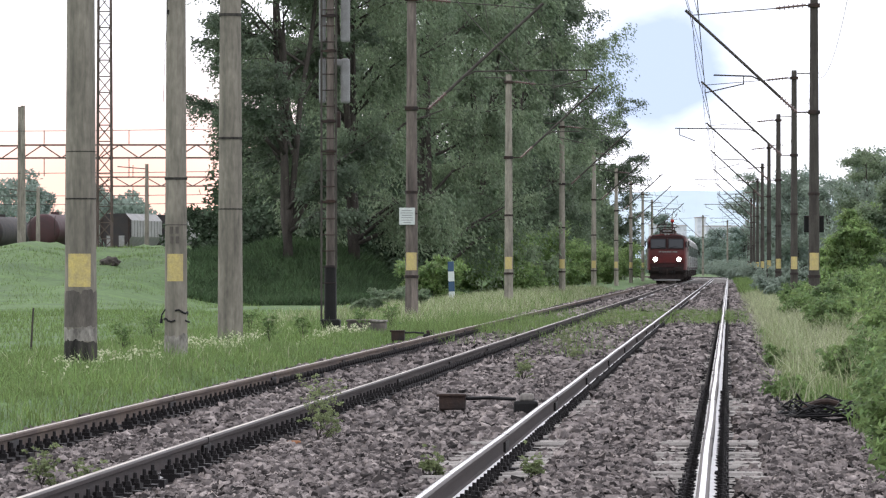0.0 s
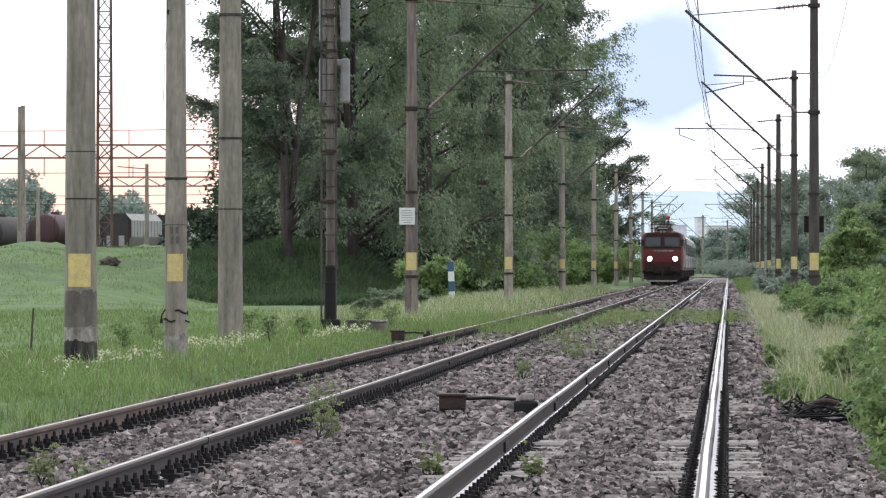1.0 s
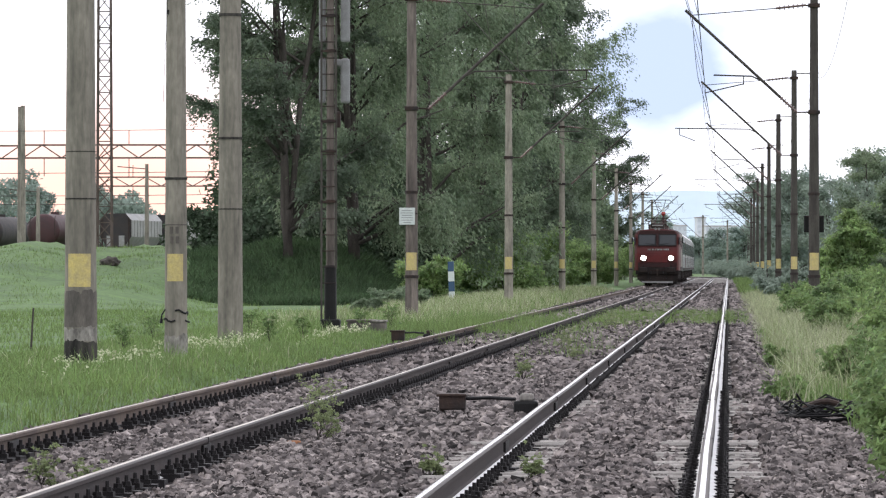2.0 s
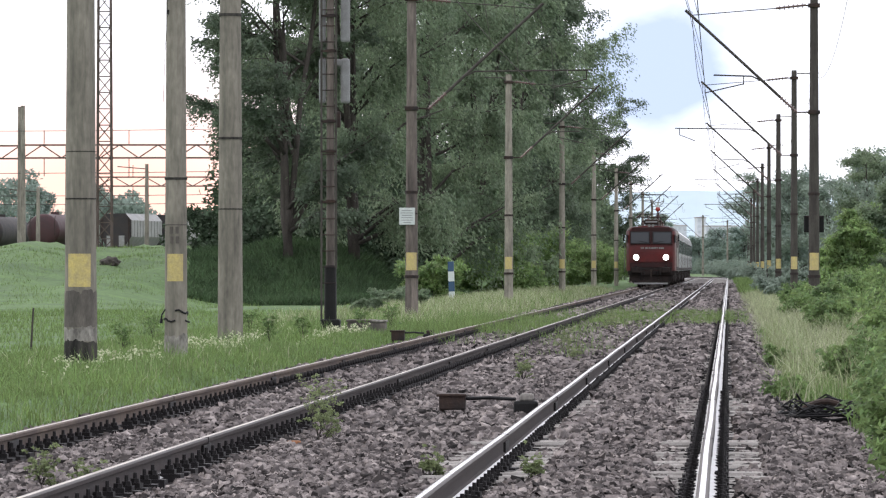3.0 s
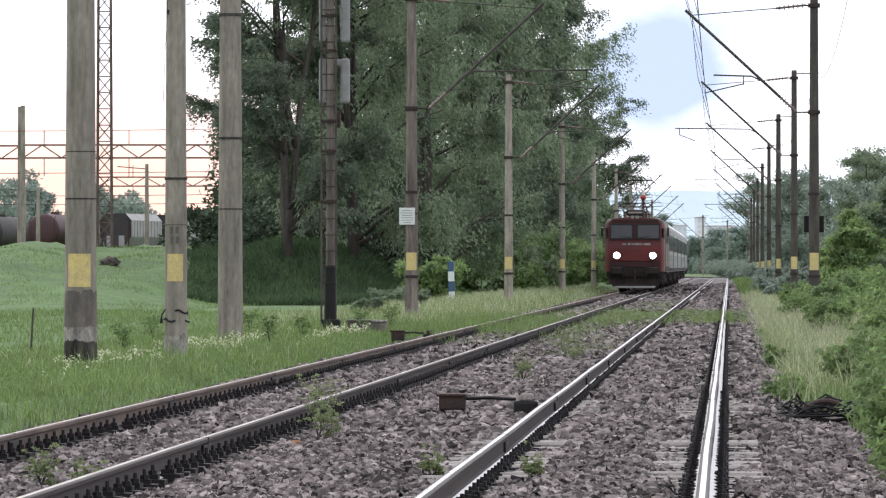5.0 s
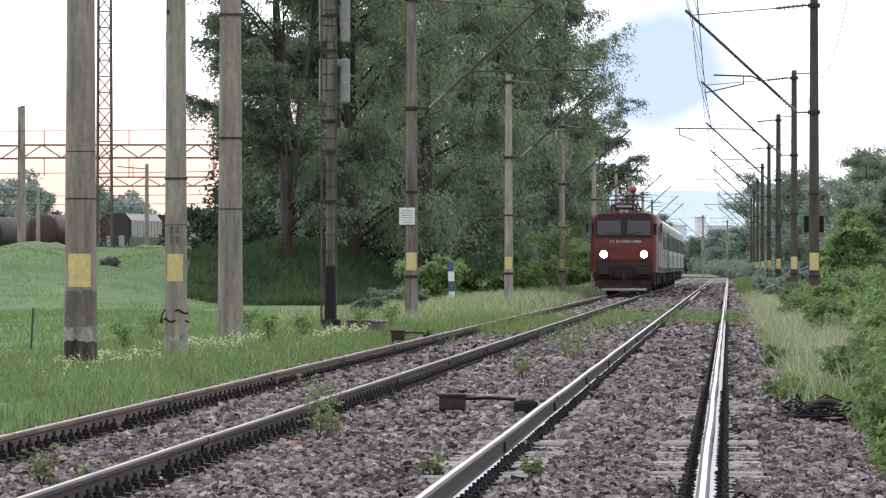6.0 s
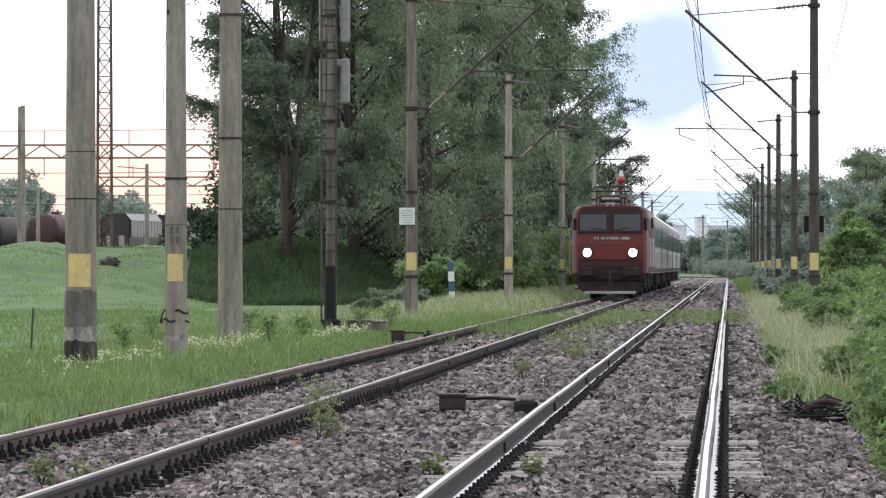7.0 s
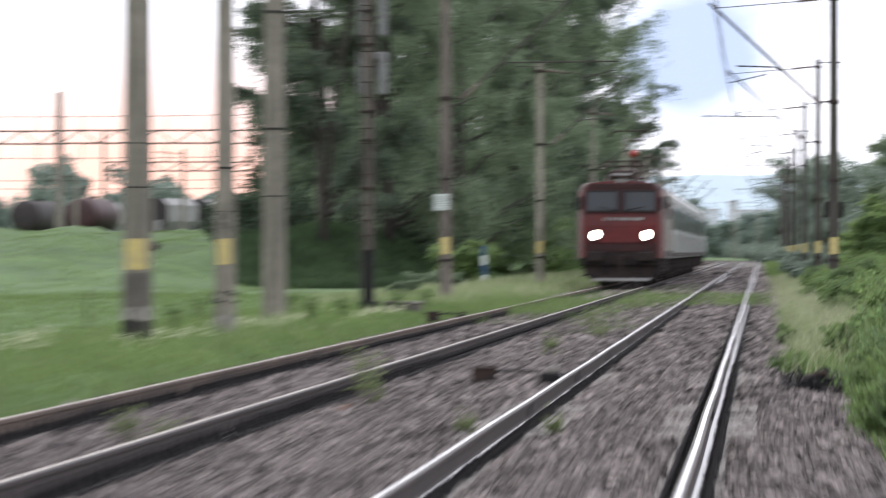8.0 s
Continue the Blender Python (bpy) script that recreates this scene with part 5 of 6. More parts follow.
def lattice_mast(x, y, z, tall, half, label, name="lattice_mast"):
    t = thing(name, pose(x, y, z), label, "mast")
    for sx in (-1, 1):
        for sy in (-1, 1):
            part("leg", rod(B(), (sx * half, sy * half, 0), (sx * half * 0.8, sy * half * 0.8, tall), 0.055, 0.05, 6), M["yard_glow_steel"], t)
    n = int(tall / (half * 2.2))
    for i in range(n):
        z0, z1 = tall * i / n, tall * (i + 1) / n
        h0, h1 = half * (1 - 0.2 * i / n), half * (1 - 0.2 * (i + 1) / n)
        for face in range(4):
            b = B()
            q = Matrix.Rotation(face * math.pi / 2, 3, "Z")
            s = -1 if i % 2 else 1
            rod(b, q @ Vector((s * h0, -h0, z0)), q @ Vector((-s * h1, -h1, z1)), 0.04, 0.04, 5)
            part("brace", b, M["yard_glow_steel"], t)
            b = B()
            rod(b, q @ Vector((-h1, -h1, z1)), q @ Vector((h1, -h1, z1)), 0.03, 0.03, 5)
            part("cross_bar", b, M["yard_glow_steel"], t)
    return t


lattice_mast(-42.2, 400, 2.0, 22, 0.50, "tall brown steel lattice lighting mast on the bank")


def portal(x0, x1, y, z, top, depth, label):
    t = thing("yard_portal", pose(0, y, z), label, "portal")
    for x in (x0, x1):
        part("post", rod(B(), (x, 0, 0), (x, 0, top + 3.2), 0.24, 0.17, 12), M["pole"], t, "concrete post")
    for zz in (top, top - depth):
        part("chord", box(B(), x0, x1, -0.07, 0.07, zz - 0.07, zz + 0.07), M["yard_glow_steel"], t, "glow-tinted steel chord")
    n = int((x1 - x0) / 1.5)
    for i in range(n):
        xa, xb = x0 + (x1 - x0) * i / n, x0 + (x1 - x0) * (i + 1) / n
        a_, b_ = (top, top - depth) if i % 2 else (top - depth, top)
        part("brace", rod(B(), (xa, 0, a_), (xb, 0, b_), 0.055, 0.055, 5), M["yard_glow_steel"], t)
    for i in range(5):
        x = x0 + (x1 - x0) * (i + 0.5) / 5
        part("drop_bracket", rod(B(), (x, 0, top - depth), (x, 0, top - depth - 1.5), 0.04, 0.04, 6), M["yard_glow_steel"], t)
        part("stub", rod(B(), (x, 0, top), (x, 0, top + 1.2), 0.04, 0.04, 6), M["yard_glow_steel"], t)
    return t


portal(-57.3, -40.0, 480, YARD, 9.15, 1.05, "glow-tinted steel lattice portal carrying wires over the yard")
portal(-75.0, -57.9, 483, YARD, 9.15, 1.05, "second glow-tinted lattice portal carrying wires over the yard")
portal(-66.0, -44.0, 590, YARD, 8.2, 0.9, "further lattice portal over the yard tracks")
for x, y, h in ((-47.2, 480, 7.6), (-58.4, 500, 6.0), (-64.0, 600, 6.4), (-70.2, 620, 5.0)):
    t = thing("yard_pole", pose(x, y, YARD), "slim concrete pole standing in the rail yard", "pole", "poles in the yard")
    part("shaft", rod(B(), (0, 0, -0.3), (0, 0, h), 0.2, 0.14, 12), M["pole"], t)
    part("arm", rod(B(), (0, 0, h - 0.4), (-2.4, 0, h - 0.2), 0.04, 0.04, 6), M["yard_glow_steel"], t)
for k, (zz, y) in enumerate(((12.2, 470), (9.0, 480), (7.4, 500), (6.9, 520))):
    wire("yard_wire", sag((-90, y, zz + 0.1), (-38, y, zz), 0.25), 0.03, "wire strung across the rail yard")
# a dark lump added in place of the eroded brown hole in the bank
t = thing("earth_scar", pose(-27.4, 262, ground_z(-27.4, 262) + 0.05), "dark brown lump standing in for an eroded hole in the bank", "earth")
b = B()
bmesh.ops.create_icosphere(b, subdivisions=3, radius=1)
for v in b.verts:
    v.co = Vector((v.co.x * 0.45, v.co.y * 0.5, v.co.z * 0.28)) * (1 + 0.35 * noise.noise(v.co * 2.0))
part("lump", b, M["bark"], t)

# ---- the distance ----


def hill():
    n = 60
    verts, faces = [], []
    for i in range(n + 1):
        x = -150 + 330 * i / n
        z = 57 * smoothstep(-150, -105, x) * smoothstep(180, 60, x) + 3.5 * noise.noise(Vector((x * 0.02, 1, 0)))
        verts += [(x, 4300, -5), (x, 4380, z)]
    faces = [(2 * i, 2 * i + 2, 2 * i + 3, 2 * i + 1) for i in range(n)]
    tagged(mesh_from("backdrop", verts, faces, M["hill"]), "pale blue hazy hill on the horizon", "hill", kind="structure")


hill()


def house(x, y, w, d, h, floors, cols, label):
    t = thing("apartment_building", pose(x, y, 0, 0, 0, 8), label, "building", "far buildings")
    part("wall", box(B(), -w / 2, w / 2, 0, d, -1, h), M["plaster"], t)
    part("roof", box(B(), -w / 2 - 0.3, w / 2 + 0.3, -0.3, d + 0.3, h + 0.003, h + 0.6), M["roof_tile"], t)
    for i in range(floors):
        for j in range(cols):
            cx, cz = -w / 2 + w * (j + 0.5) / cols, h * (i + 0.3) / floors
            part("window", box(B(), cx - 0.7, cx + 0.7, -0.06, 0.05, cz, cz + 1.4), M["haze_pane"], t)
    return t


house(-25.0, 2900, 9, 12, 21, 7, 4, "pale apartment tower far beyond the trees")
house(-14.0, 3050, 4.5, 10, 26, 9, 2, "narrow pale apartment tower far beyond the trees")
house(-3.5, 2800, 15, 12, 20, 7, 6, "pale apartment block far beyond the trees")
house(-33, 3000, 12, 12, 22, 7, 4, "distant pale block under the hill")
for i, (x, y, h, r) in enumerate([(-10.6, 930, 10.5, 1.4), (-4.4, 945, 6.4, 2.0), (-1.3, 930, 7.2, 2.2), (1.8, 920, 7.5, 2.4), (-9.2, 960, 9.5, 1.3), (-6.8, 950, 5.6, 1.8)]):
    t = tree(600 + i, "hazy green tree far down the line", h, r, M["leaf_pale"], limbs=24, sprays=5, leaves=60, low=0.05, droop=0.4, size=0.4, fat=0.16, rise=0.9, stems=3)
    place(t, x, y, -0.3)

# ---- shrubs, weeds and grass ----
SHRUBS = [
    (0.66, 63, 0.2, 0.22), (0.8, 84, 0.28, 0.3), (1.75, 70, 0.5, 0.4),
    # x, y, height, radius
    (1.22, 37.5, 0.55, 0.28), (1.55, 41, 0.7, 0.34), (1.78, 47, 0.8, 0.36), (2.02, 54, 0.9, 0.42), (1.35, 63, 0.5, 0.26), (1.78, 62, 0.6, 0.34), (1.6, 58, 0.5, 0.28), (2.02, 128, 1.5, 0.6), (2.9, 100, 1.4, 0.8), (1.42, 44, 0.75, 0.36), (1.62, 50, 0.85, 0.42), (1.92, 58, 1.05, 0.48), (2.1, 66, 1.0, 0.5), (2.45, 76, 1.15, 0.55), (2.3, 86, 1.0, 0.5), (2.75, 92, 1.2, 0.6),
    (1.75, 104, 1.05, 0.55), (3.1, 112, 1.25, 0.7), (2.3, 120, 0.9, 0.6), (3.5, 128, 1.3, 0.8), (2.3, 138, 1.0, 0.7), (1.6, 152, 0.8, 0.6), (3.1, 160, 1.4, 0.9), (4.1, 172, 1.6, 1.1),
    (1.9, 178, 0.9, 0.8), (2.4, 215, 1.1, 0.9), (3.3, 195, 1.4, 1.0), (2.0, 250, 1.1, 1.0), (1.9, 300, 1.2, 1.1), (2.6, 360, 1.5, 1.4), (2.4, 440, 1.7, 1.7), (1.7, 530, 1.5, 1.7), (2.9, 280, 2.0, 1.3),
    (0.9, 610, 1.7, 1.9), (-1.2, 700, 1.9, 2.3), (1.8, 720, 2.1, 2.5), (-3.0, 800, 2.3, 2.8), (0.5, 820, 2.5, 2.8),
]
for i, (x, y, h, r) in enumerate(SHRUBS):
    far = smoothstep(90, 260, y)
    x, h, r = x + 0.45 * far * (y < 240), h * (1.0 if y < 70 else 0.66) * (1 - 0.4 * far), r * (1.05 if y < 70 else 0.68) * (1 - 0.2 * far)
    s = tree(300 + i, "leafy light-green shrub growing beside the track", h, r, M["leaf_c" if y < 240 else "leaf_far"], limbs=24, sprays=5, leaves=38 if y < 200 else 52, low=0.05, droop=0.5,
             size=0.065 if y < 70 else 0.09 if y < 180 else 0.17, trunk_r=0.022, category="shrub", name="shrub", stems=5, spray=0.5, rise=1.1, fat=0.14, group="shrubs beside the track")
    place(s, x, y, ground_z(x, y) - 0.02)
# undergrowth below the trees
for i, (x, y, h, r) in enumerate([(-11.2, 296, 2.8, 1.7), (-11.3, 330, 3.4, 2.2), (-10.6, 352, 2.6, 1.7), (-10.4, 395, 2.6, 1.7), (-10.2, 450, 2.4, 1.8), (-10.4, 520, 2.8, 2.2), (-11.0, 600, 3.2, 2.6), (-9.9, 185, 0.5, 0.4),
                                  (-11.0, 192, 0.6, 0.5), (-9.2, 150, 0.42, 0.3), (-12.0, 240, 1.6, 1.2), (-12.6, 300, 2.0, 1.4)]):
    s = tree(400 + i, "light-green bush growing under the trees", h, r, M["leaf_c" if 150 < y and y > 200 else "leaf_b"], limbs=26, sprays=6, leaves=60, low=0.04, droop=0.4,
             size=0.2 if y > 200 else 0.12, trunk_r=0.03, category="bush", name="bush", stems=4, spray=0.5, rise=0.8, fat=0.08, group="bushes under the trees")
    place(s, x, y, ground_z(x, y) - 0.03)
# weeds in the ballast
for i, (x, y, h, r) in enumerate([(-3.30, 47.7, 0.40, 0.17), (-3.22, 47.3, 0.26, 0.12), (-1.31, 39.2, 0.07, 0.08), (-1.98, 39.6, 0.08, 0.08), (-2.5, 72, 0.2, 0.12), (-2.2, 84, 0.22, 0.12), (-3.93, 36.0, 0.11, 0.09), (-4.36, 37.5, 0.14, 0.10), (-2.62, 94, 0.3, 0.18), (-2.4, 120, 0.35, 0.2)]):
    s = tree(500 + i, "small green weed sprouting from the ballast", h, r, M["weed"], limbs=36, sprays=2, leaves=9, low=0.1, droop=0.1, size=0.03, trunk_r=0.006,
             category="weed", name="weed", stems=9, spray=0.35, rise=2.2, fat=0.07, group="weeds in the ballast")
    place(s, x, y, -0.2)
t = thing("brick_fragment", pose(-3.42, 46.6, -0.2, 0, 0, 25), "broken orange brick lying in the ballast", "brick")
part("brick", box(B(), -0.05, 0.05, -0.04, 0.04, 0.0, 0.06, 0.012), M["clay"], t)


def grass_field(name, seed, n, x0, x1, y0, y1, height, width, mat, label, patch=None, lean=0.35, level=None, edge=0.0):
    rng = np.random.default_rng(seed)
    x, y = rng.uniform(x0, x1, n), rng.uniform(y0, y1, n)
    keep = (x > -0.127 * y - 1.0) & (x < 0.031 * y + 0.6)
    if edge:
        keep &= x > x0 + edge * np.array([0.5 + 0.9 * noise.noise(Vector((b_ * 0.4, seed, 3))) + random.uniform(-0.2, 0.2) for b_ in y])
    if height > 0.2:
        keep &= ~((x > -7.8) & (x < -5.5) & (y > 103) & (y < 119.5))
    if patch:
        keep &= np.array([patch(a_, b_) for a_, b_ in zip(x, y)])
    x, y = x[keep], y[keep]
    z = np.array([ground_z(a_, b_) for a_, b_ in zip(x, y)]) - 0.02 if level is None else np.full(len(x), level)
    return blades(name, rng, x, y, z, height, width, M[mat], label, lean)


def clumpy(lim, s=1.0, seed=0.0):
    return lambda x, y: noise.noise(Vector((x * 1.1 * s, y * 0.25 * s, seed))) > lim + random.uniform(-0.3, 0.3)


grass_field("verge_grass", 21, 62000, -10.5, -6.15, 45, 135, 0.13, 0.007, "grass", "fresh green grass on the verge beside the track")
grass_field("verge_grass_tall", 22, 14000, -9.6, -6.1, 45, 150, 0.30, 0.005, "grass", "taller seeding grass on the verge", clumpy(0.1), 0.25)
grass_field("meadow_grass", 23, 46000, -26, -9, 75, 215, 0.14, 0.014, "grass", "short green meadow grass")
# blades coloured dark in place of the shade on the bank
grass_field("bank_undergrowth", 41, 60000, -25.0, -12.0, 246, 274, 0.42, 0.035, "bank_cover", "grass on the bank, coloured dark for the trees' shade", lambda x, y: x > -21 or noise.noise(Vector((x * 0.5, y * 0.1, 2))) > -0.9 - (x + 21) * 0.35, 0.6)
grass_field("bank_grass", 40, 52000, -45, -19.5, 190, 305, 0.16, 0.012, "grass", "rough green grass on the bank", clumpy(-0.05, 0.5), 0.4)
grass_field("verge_dry_grass", 35, 2600, -10.5, -6.1, 45, 140, 0.22, 0.005, "dry", "pale seeding stalks on the verge", clumpy(0.0), 0.3)
grass_field("far_trackside_grass", 36, 9000, 0.55, 3.2, 290, 680, 0.5, 0.03, "grass", "grass along the far side of the line")
grass_field("far_verge_grass", 24, 26000, -10.5, -6.2, 130, 330, 0.36, 0.014, "dry", "long pale grass along the far verge", clumpy(-0.1))
grass_field("far_verge_green", 34, 26000, -11.5, -6.2, 130, 330, 0.28, 0.016, "grass", "green grass along the far verge")
grass_field("trackside_dry_grass", 25, 12000, 0.45, 2.6, 58, 130, 0.50, 0.0045, "dry", "tall pale seeding grass beside the track", clumpy(0.0), 0.32, edge=0.5)
grass_field("trackside_grass", 26, 30000, 0.45, 3.4, 57, 130, 0.22, 0.0065, "grass", "green grass beside the track", clumpy(-0.3), edge=0.4)
grass_field("trackside_grass_further", 37, 26000, 0.45, 3.4, 130, 300, 0.26, 0.012, "dry", "pale grass further along the track", clumpy(-0.25))
grass_field("near_trackside_grass", 27, 7000, 1.12, 2.2, 33, 60, 0.24, 0.006, "grass", "green grass below the shrubs", clumpy(-0.1))
grass_field("crossing_grass", 28, 9000, -3.4, 0.5, 140, 175, 0.22, 0.009, "grass", "patch of grass growing across the track", clumpy(-0.05), 0.35, -0.2)
grass_field("between_grass", 29, 4000, -3.3, -1.9, 90, 220, 0.22, 0.009, "grass", "sparse grass between the two tracks", clumpy(0.15), 0.35, -0.2)
grass_field("left_track_grass", 30, 7000, -6.6, -3.2, 105, 190, 0.22, 0.009, "grass", "grass tufts growing in the far ballast", clumpy(0.15), 0.35, -0.2)


grass_field("overgrown_rail_grass", 38, 5200, -6.5, -3.95, 121, 152, 0.30, 0.0088, "grass", "grass tufts grown over the rail", clumpy(-0.1), 0.35, -0.2)
grass_field("overgrown_verge_grass", 39, 5000, -8.6, -5.4, 108, 150, 0.34, 0.0088, "grass", "long grass leaning over the track edge", clumpy(-0.05), 0.4, -0.15)
for i, (x, y, h, r) in enumerate([(-7.75, 100, 0.52, 0.16), (-7.5, 104, 0.42, 0.15), (-8.9, 110, 0.5, 0.2), (-9.4, 92, 0.4, 0.16), (-8.3, 88, 0.34, 0.15), (-7.2, 116, 0.45, 0.2), (-6.9, 121, 0.5, 0.22), (-10.1, 104, 0.5, 0.2)]):
    s = tree(700 + i, "tall leafy weed standing in the verge grass", h, r, M["leaf_c"], limbs=30, sprays=2, leaves=10, low=0.15, droop=0.15, size=0.05, trunk_r=0.012,
             category="weed", name="tall_weed", stems=4, spray=0.4, rise=1.6, fat=0.08, group="tall weeds in the verge")
    place(s, x, y, ground_z(x, y) - 0.02)
stake = thing("stake", pose(-11.1, 94, ground_z(-11.1, 94), 0, 2, 0), "thin weathered stake standing in the meadow", "stake")
part("stick", rod(B(), (0, 0, -0.1), (0.02, 0, 0.75), 0.02, 0.015, 6), M["bark"], stake)


def flowers(name, seed, n, x0, x1, y0, y1):
    rng = np.random.default_rng(seed)
    x, y = rng.uniform(x0, x1, n), rng.uniform(y0, y1, n)
    keep = np.array([noise.noise(Vector((a_ * 0.9, b_ * 0.22, 5))) > 0.12 for a_, b_ in zip(x, y)])
    x, y = x[keep], y[keep]
    z = np.array([ground_z(a_, b_) for a_, b_ in zip(x, y)]) + rng.uniform(0.05, 0.20, len(x))
    c = np.repeat(np.stack([x, y, z], 1), 5, axis=0) + rng.normal(0, 0.022, (len(x) * 5, 3))
    v, f = leaf_cloud(rng, c, rng.normal(0, 1, c.shape), 0.028, 0.036)
    tagged(fast_mesh(name, v, f, M["flower"]), "small creamy white wildflowers in the grass", "flowers", kind="stuff")


flowers("wildflowers", 31, 1500, -8.9, -7.0, 90, 116)
flowers("wildflowers_near", 32, 700, -10.5, -7.6, 66, 84)

# ---- the tracks ----
SPACING = 0.55


def rail_mesh(x, head, side):
    """A flat-bottomed rail swept along the line: foot, web and rounded running head."""
    half = [(0.0, -0.172), (0.075, -0.172), (0.075, -0.155), (0.03, -0.132), (0.009, -0.122), (0.009, -0.045), (0.034, -0.034), (0.036, -0.010), (0.030, -0.003), (0.016, -0.0005), (0.0, 0.0)]
    prof = half + [(-a, z) for a, z in half[-2:0:-1]]
    n = len(prof)
    ys = [*np.arange(12, 160, 4.0), *np.arange(160, 640, 20), *np.arange(640, 1000, 6)]
    verts, faces, mats = [], [], []
    for y in ys:
        wob = 0.004 * math.sin(y * 0.37 + x * 3)
        verts += [(x + a + bend(y) + wob, y, z) for a, z in prof]
    for j in range(len(ys) - 1):
        for i in range(n):
            faces.append((j * n + i, j * n + (i + 1) % n, (j + 1) * n + (i + 1) % n, (j + 1) * n + i))
            k = (i, (i + 1) % n)
            zs = [prof[k[0]][1], prof[k[1]][1]]
            mats.append(1 if min(zs) > -0.002 else 3 if min(zs) > -0.012 else 2 if max(zs) < -0.13 and min(zs) > -0.156 else 0)
    me = bpy.data.meshes.new("rail")
    me.from_pydata(verts, [], faces)
    for m in (side, head, M["foot"] if side == M["rust"] else M["rust"], M["head_edge"] if side == M["rust"] else side):
        me.materials.append(m)
    me.polygons.foreach_set("material_index", mats)
    return me


def sleeper_mesh(round_edges=True):
    b = B()
    box(b, -1.25, 1.25, -0.085, 0.085, -0.38, -0.165)
    if round_edges:
        bmesh.ops.bevel(b, geom=b.edges[:], offset=0.02, segments=1, affect="EDGES")
    me = bpy.data.meshes.new("sleeper")
    b.to_mesh(me)
    me.materials.append(M["concrete"])
    return me


def clamp_bm(up):
    """A ribbed plate, the clip on it, and the bolt with its nut."""
    b = B()
    box(b, -0.075, 0.085, -0.08, 0.08, -0.195, -0.170 + up)
    box(b, -0.05, 0.04, -0.045, 0.045, -0.175 + up, -0.140 + up)
    rod(b, (0, 0, -0.15 + up), (0, 0, -0.085 + 1.3 * up), 0.016, 0.013, 6)
    rod(b, (0, 0, -0.138 + up), (0, 0, -0.112 + up), 0.032, 0.030, 6)
    rod(b, (0, 0, -0.142 + up), (0, 0, -0.138 + up), 0.040, 0.040, 8)
    return b


def build_track(x, name, label, head, drop):
    t = thing(name, pose(x, 0, 0), label, "track", kind="structure")
    for s in (-1, 1):
        ob = new("rail", rail_mesh(s * 0.7525, head, M["rust_brown"] if x == LEFT_TRACK and s < 0 else M["rust"]))
        ob.parent = t
    # every rail length ends in a joint: a narrow gap and a bar along the web on either side
    b = box(B(), -0.030, -0.0105, -0.3, 0.3, -0.128, -0.05, 0.004)
    fish = bpy.data.meshes.new("fishplate")
    b.to_mesh(fish)
    fish.materials.append(M["clamp"])
    b = box(B(), -0.0385, 0.0385, -0.006, 0.006, -0.036, 0.0012)
    gap = bpy.data.meshes.new("joint_gap")
    b.to_mesh(gap)
    gap.materials.append(M["clamp"])
    for k in range(14):
        for s in (-1, 1):
            y = 42.6 + 12.5 * k + (0.9 if s < 0 else 0)
            for me, m in ((fish, pose(s * 0.7525, y, 0)), (fish, pose(s * 0.7525, y, 0, 0, 0, 180)), (gap, pose(s * 0.7525, y, 0))):
                ob = new(me.name.split(".")[0], me)
                ob.parent = t
                ob.matrix_basis = m
    sm = sleeper_mesh()
    up = 0.032 if x == LEFT_TRACK else 0.0
    b = clamp_bm(up)
    cm = bpy.data.meshes.new("clamp")
    b.to_mesh(cm)
    cm.materials.append(M["clamp"])
    b = B()
    box(b, -0.07, 0.08, -0.07, 0.07, -0.195, -0.155 + up)
    rod(b, (0, 0, -0.16 + up), (0, 0, -0.09 + up), 0.035, 0.02, 4)
    fm = bpy.data.meshes.new("far_clamp")
    b.to_mesh(fm)
    ct = np.array([v.co for v in fm.vertices])
    fm.calc_loop_triangles()
    cf = np.array([p.vertices for p in fm.loop_triangles])
    rng = np.random.default_rng(int(-x * 100))
    rest_s, rest_c, ns, nc = [], [], 0, 0
    y = 24.0
    while y < 800:
        j = rng.normal(0, 0.012)
        if ns < 300:
            ob = new("sleeper", sm)
            ob.parent = t
            ob.matrix_basis = pose(rng.normal(0, 0.01) + bend(y), y + j, rng.normal(0, 0.008) - drop, 0, 0, rng.normal(0, 0.5))
            ns += 1
        else:
            rest_s.append((bend(y), y + j, -drop))
        for s in (-1, 1):
            for d in (-0.105, 0.105):
                p = (s * 0.7525 + d + bend(y), y + j + rng.normal(0, 0.012), rng.normal(0, 0.004))
                if rng.random() < 0.02:
                    continue
                if nc < 300 and y < 70:
                    ob = new("clamp", cm)
                    ob.parent = t
                    ob.matrix_basis = pose(*p, 0, 0, rng.normal(0, 5))
                    nc += 1
                elif y < 240:
                    rest_c.append(p)
        y += SPACING
    v = (ct[None] + np.array(rest_c)[:, None]).reshape(-1, 3)
    f = (cf[None] + (np.arange(len(rest_c)) * len(ct))[:, None, None]).reshape(-1, 3)
    tagged(fast_mesh("far_clamp", v, f, M["clamp"], t), kind="stuff")
    sm = sleeper_mesh(False)
    sv = np.array([w.co for w in sm.vertices])
    sm.calc_loop_triangles()
    sf = np.array([p.vertices for p in sm.loop_triangles])
    v = (sv[None] + np.array(rest_s)[:, None]).reshape(-1, 3)
    f = (sf[None] + (np.arange(len(rest_s)) * len(sv))[:, None, None]).reshape(-1, 3)
    tagged(fast_mesh("far_sleeper", v, f, M["concrete"], t), kind="stuff")
    return t


build_track(LEFT_TRACK, "railway_track_1", "railway track with worn rails on ballast-covered sleepers", M["steel_dull"], 0.035)
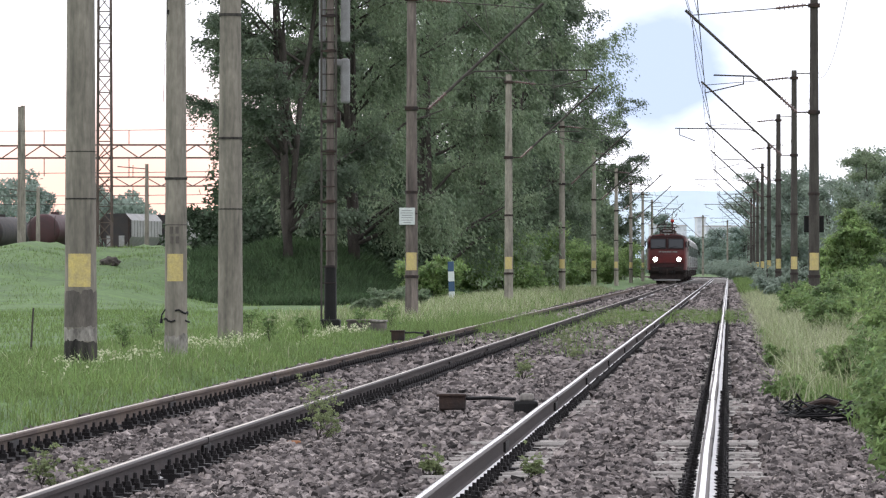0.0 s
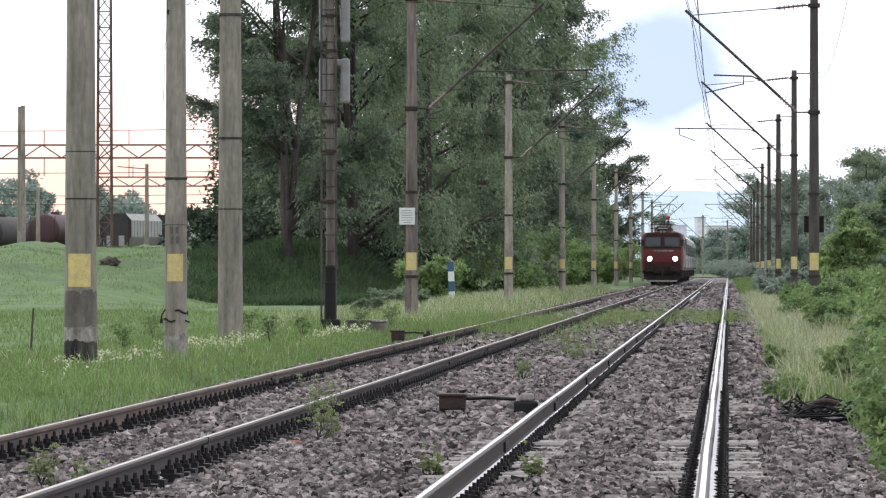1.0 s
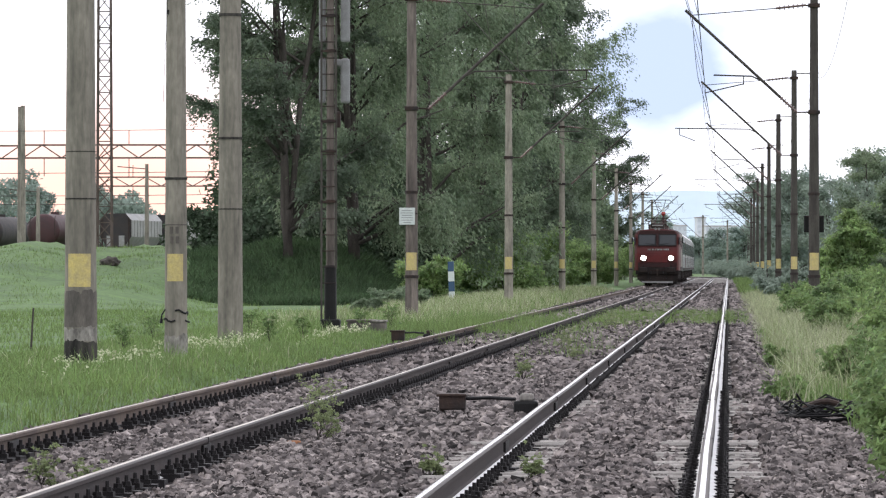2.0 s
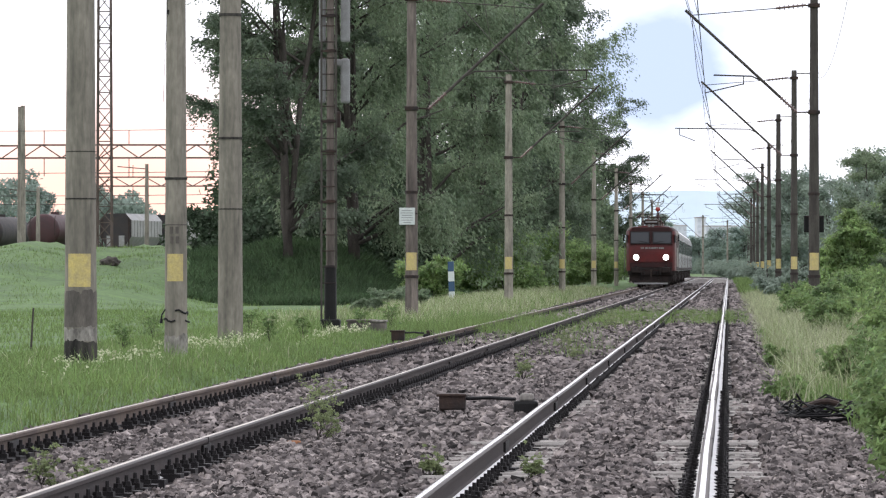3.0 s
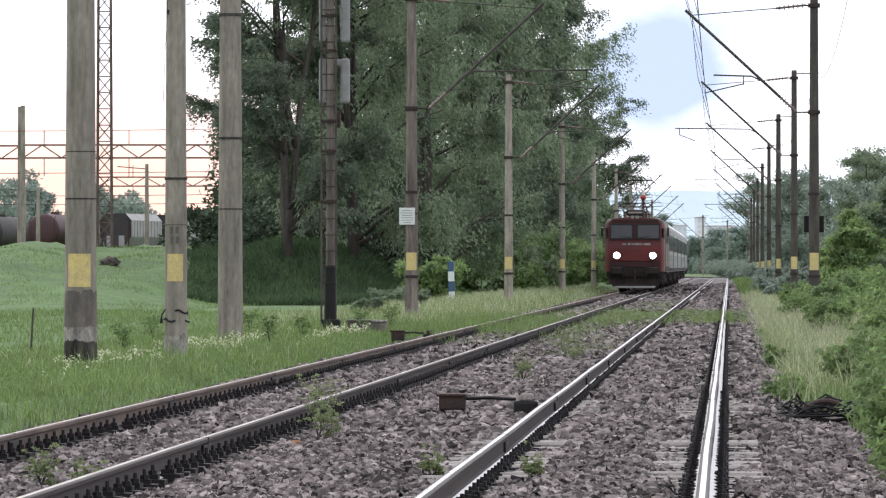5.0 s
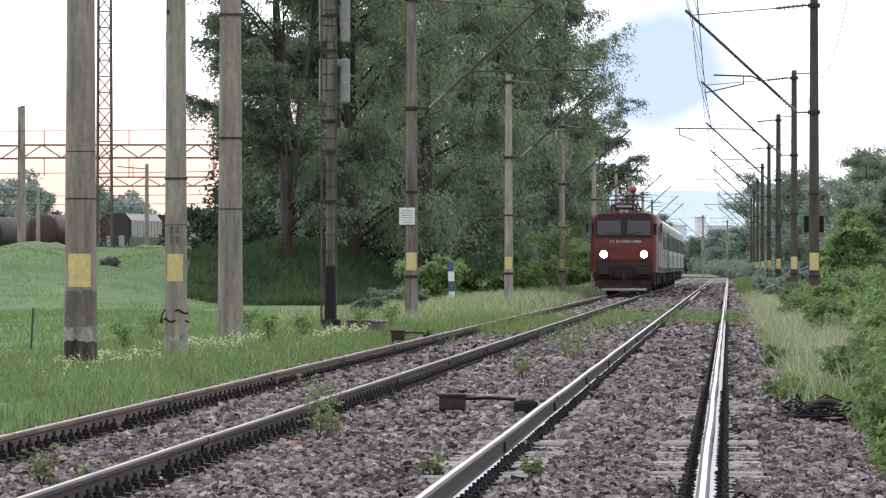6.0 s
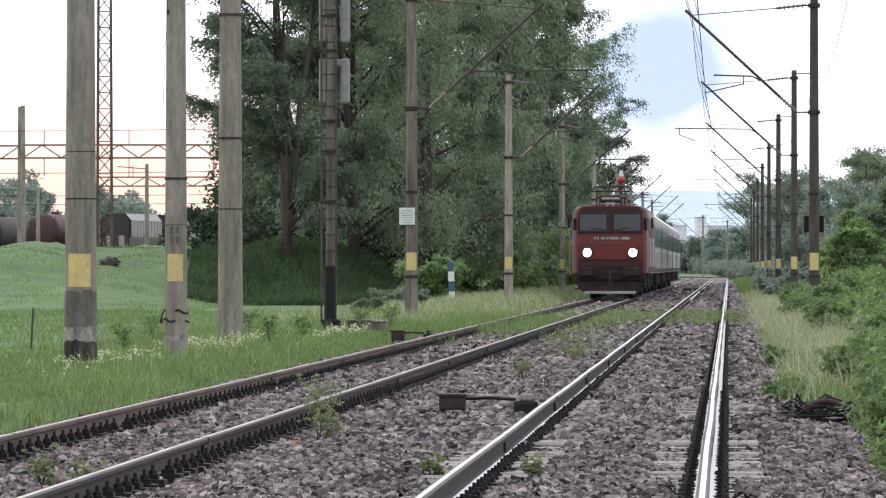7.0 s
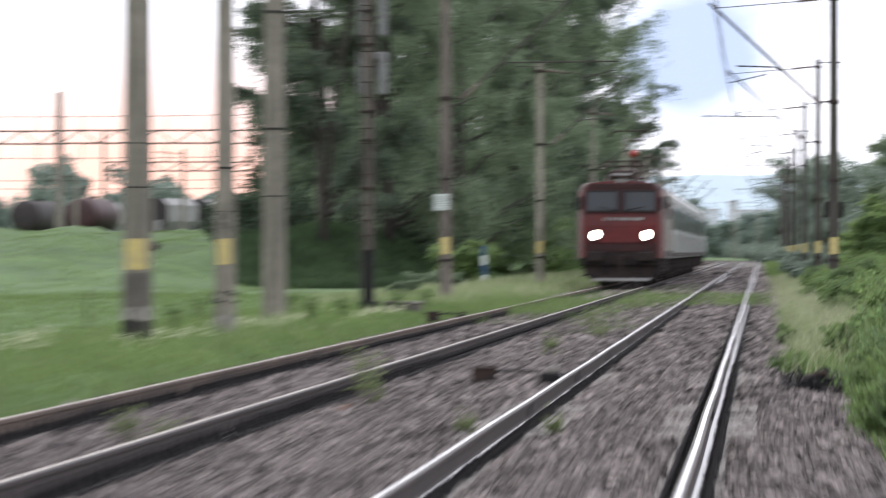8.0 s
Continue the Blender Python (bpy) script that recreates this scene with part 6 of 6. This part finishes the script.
build_track(RIGHT_TRACK, "railway_track_2", "railway track with shiny rails on concrete sleepers", M["steel"], 0.0)


def ballast_stones(name, y0, y1, density, size, seed):
    """Loose crushed stones, heaped over the bed between and beside the sleepers."""
    rng = np.random.default_rng(seed)
    area = 8.1 * (y1 - y0)
    n = int(area * density)
    x, y = rng.uniform(-6.5, 1.6, n), rng.uniform(y0, y1, n)
    keep = (x > -0.125 * y - 0.6) & (x < 0.03 * y + 0.4)
    for c in (LEFT_TRACK, RIGHT_TRACK):
        for s in (-1, 1):
            keep &= np.abs(x - c - s * 0.7525) > (0.195 if c == LEFT_TRACK else 0.21)
    # the right track's sleepers lie bare in two stretches, mostly near the rails
    ph = np.abs(((y - 24.0 + SPACING / 2) % SPACING) - SPACING / 2)
    off = np.abs(np.abs(x - RIGHT_TRACK) - 0.7525)
    bare = ((y > 38.0) & (y < 48.0)) | ((y > 54.5) & (y < 63))
    keep &= ~(bare & (ph < 0.15) & (off < 0.33 + 0.08 * np.sin(y * 5)) & (rng.random(n) > np.where(y > 51, 0.5, 0.2)))
    x, y = x[keep], y[keep]
    n = len(x)
    base = np.where(x < -5.9, -0.17 + (x + 5.9) * 0.28, np.where(x > 0.35, -0.17 - (x - 0.35) * 0.1, -0.17)) - 0.004
    low = (np.abs(np.abs(x - RIGHT_TRACK) - 0.7525) < 0.40) & (((y > 38.0) & (y < 48.0)) | ((y > 54.5) & (y < 63)))
    base = base + np.where(np.abs(x - RIGHT_TRACK) < 1.4, 0.022, 0.0)
    base = np.where(low, -0.188 + rng.uniform(-0.010, 0.006, n), base - 0.012 + 0.018 * np.sin(x * 3.1 + y * 0.7) * np.sin(y * 1.3) + rng.uniform(-0.024, 0.026, n))
    keep = (x < 0.75) | (y < 60)
    x, y, base, n = x[keep], y[keep], base[keep], int(keep.sum())
    # each stone is an uneven chip: a foot of three corners, a smaller turned top, lying nearly flat
    m = 3
    ring = np.arange(m) * math.tau / m
    foot = np.stack([np.cos(ring), np.sin(ring), np.full(m, -0.55)], 1)
    crest = np.stack([0.62 * np.cos(ring + 0.35), 0.62 * np.sin(ring + 0.35), np.full(m, 0.5)], 1)
    gem = np.concatenate([foot, crest])
    q = [(k, (k + 1) % m, m + (k + 1) % m) for k in range(m)] + [(k, m + (k + 1) % m, m + k) for k in range(m)] + [(m, m + k, m + k + 1) for k in range(1, m - 1)]
    q = np.array(q)
    s = size * np.clip(rng.lognormal(0, 0.32, (n, 1, 1)), 0.5, 1.9) * 0.62 * rng.uniform(0.6, 1.25, (n, 1, 3)) * np.array([1.15, 0.95, 0.85])
    v = (gem[None] + rng.uniform(-0.33, 0.33, (n, 2 * m, 3))) * s
    yaw = rng.uniform(0, math.tau, n)
    ax = np.stack([np.cos(yaw), np.sin(yaw), np.zeros(n)], 1)
    an = rng.normal(0, 0.45, n)
    c, si = np.cos(an)[:, None, None], np.sin(an)[:, None, None]
    k = ax[:, None, :]
    spin = rng.uniform(0, math.tau, n)[:, None]
    v = np.stack([v[..., 0] * np.cos(spin) - v[..., 1] * np.sin(spin), v[..., 0] * np.sin(spin) + v[..., 1] * np.cos(spin), v[..., 2]], 2)
    v = v * c + np.cross(np.broadcast_to(k, v.shape), v) * si + k * (v * k).sum(2, keepdims=True) * (1 - c)
    v += np.stack([x, y, base], 1)[:, None, :]
    f = (q[None] + (np.arange(n) * 2 * m)[:, None, None]).reshape(-1, 3)
    return tagged(fast_mesh(name, v.reshape(-1, 3), f, M["stone"]), "angular grey-brown ballast stones lying loose", "ballast stones", kind="stuff")


ballast_stones("ballast_stones", 26, 48, 690, 0.047, 1)
ballast_stones("ballast_stones_further", 48, 78, 270, 0.061, 2)
ballast_stones("ballast_stones_beyond", 78, 140, 80, 0.083, 3)
ballast_stones("ballast_stones_far", 140, 280, 24, 0.125, 4)
ballast_stones("ballast_stones_farthest", 280, 460, 7, 0.19, 5)


def motions():
    """The train runs straight in along the left track at a steady speed."""
    for vehicle, behind in train:
        walk(vehicle, [(s, pose(LEFT_TRACK, 436.0 - 29.9 * s + behind, 0)) for s in (0, 1, 2, 3, 4, 5, 6, 7, 8)])


motions()
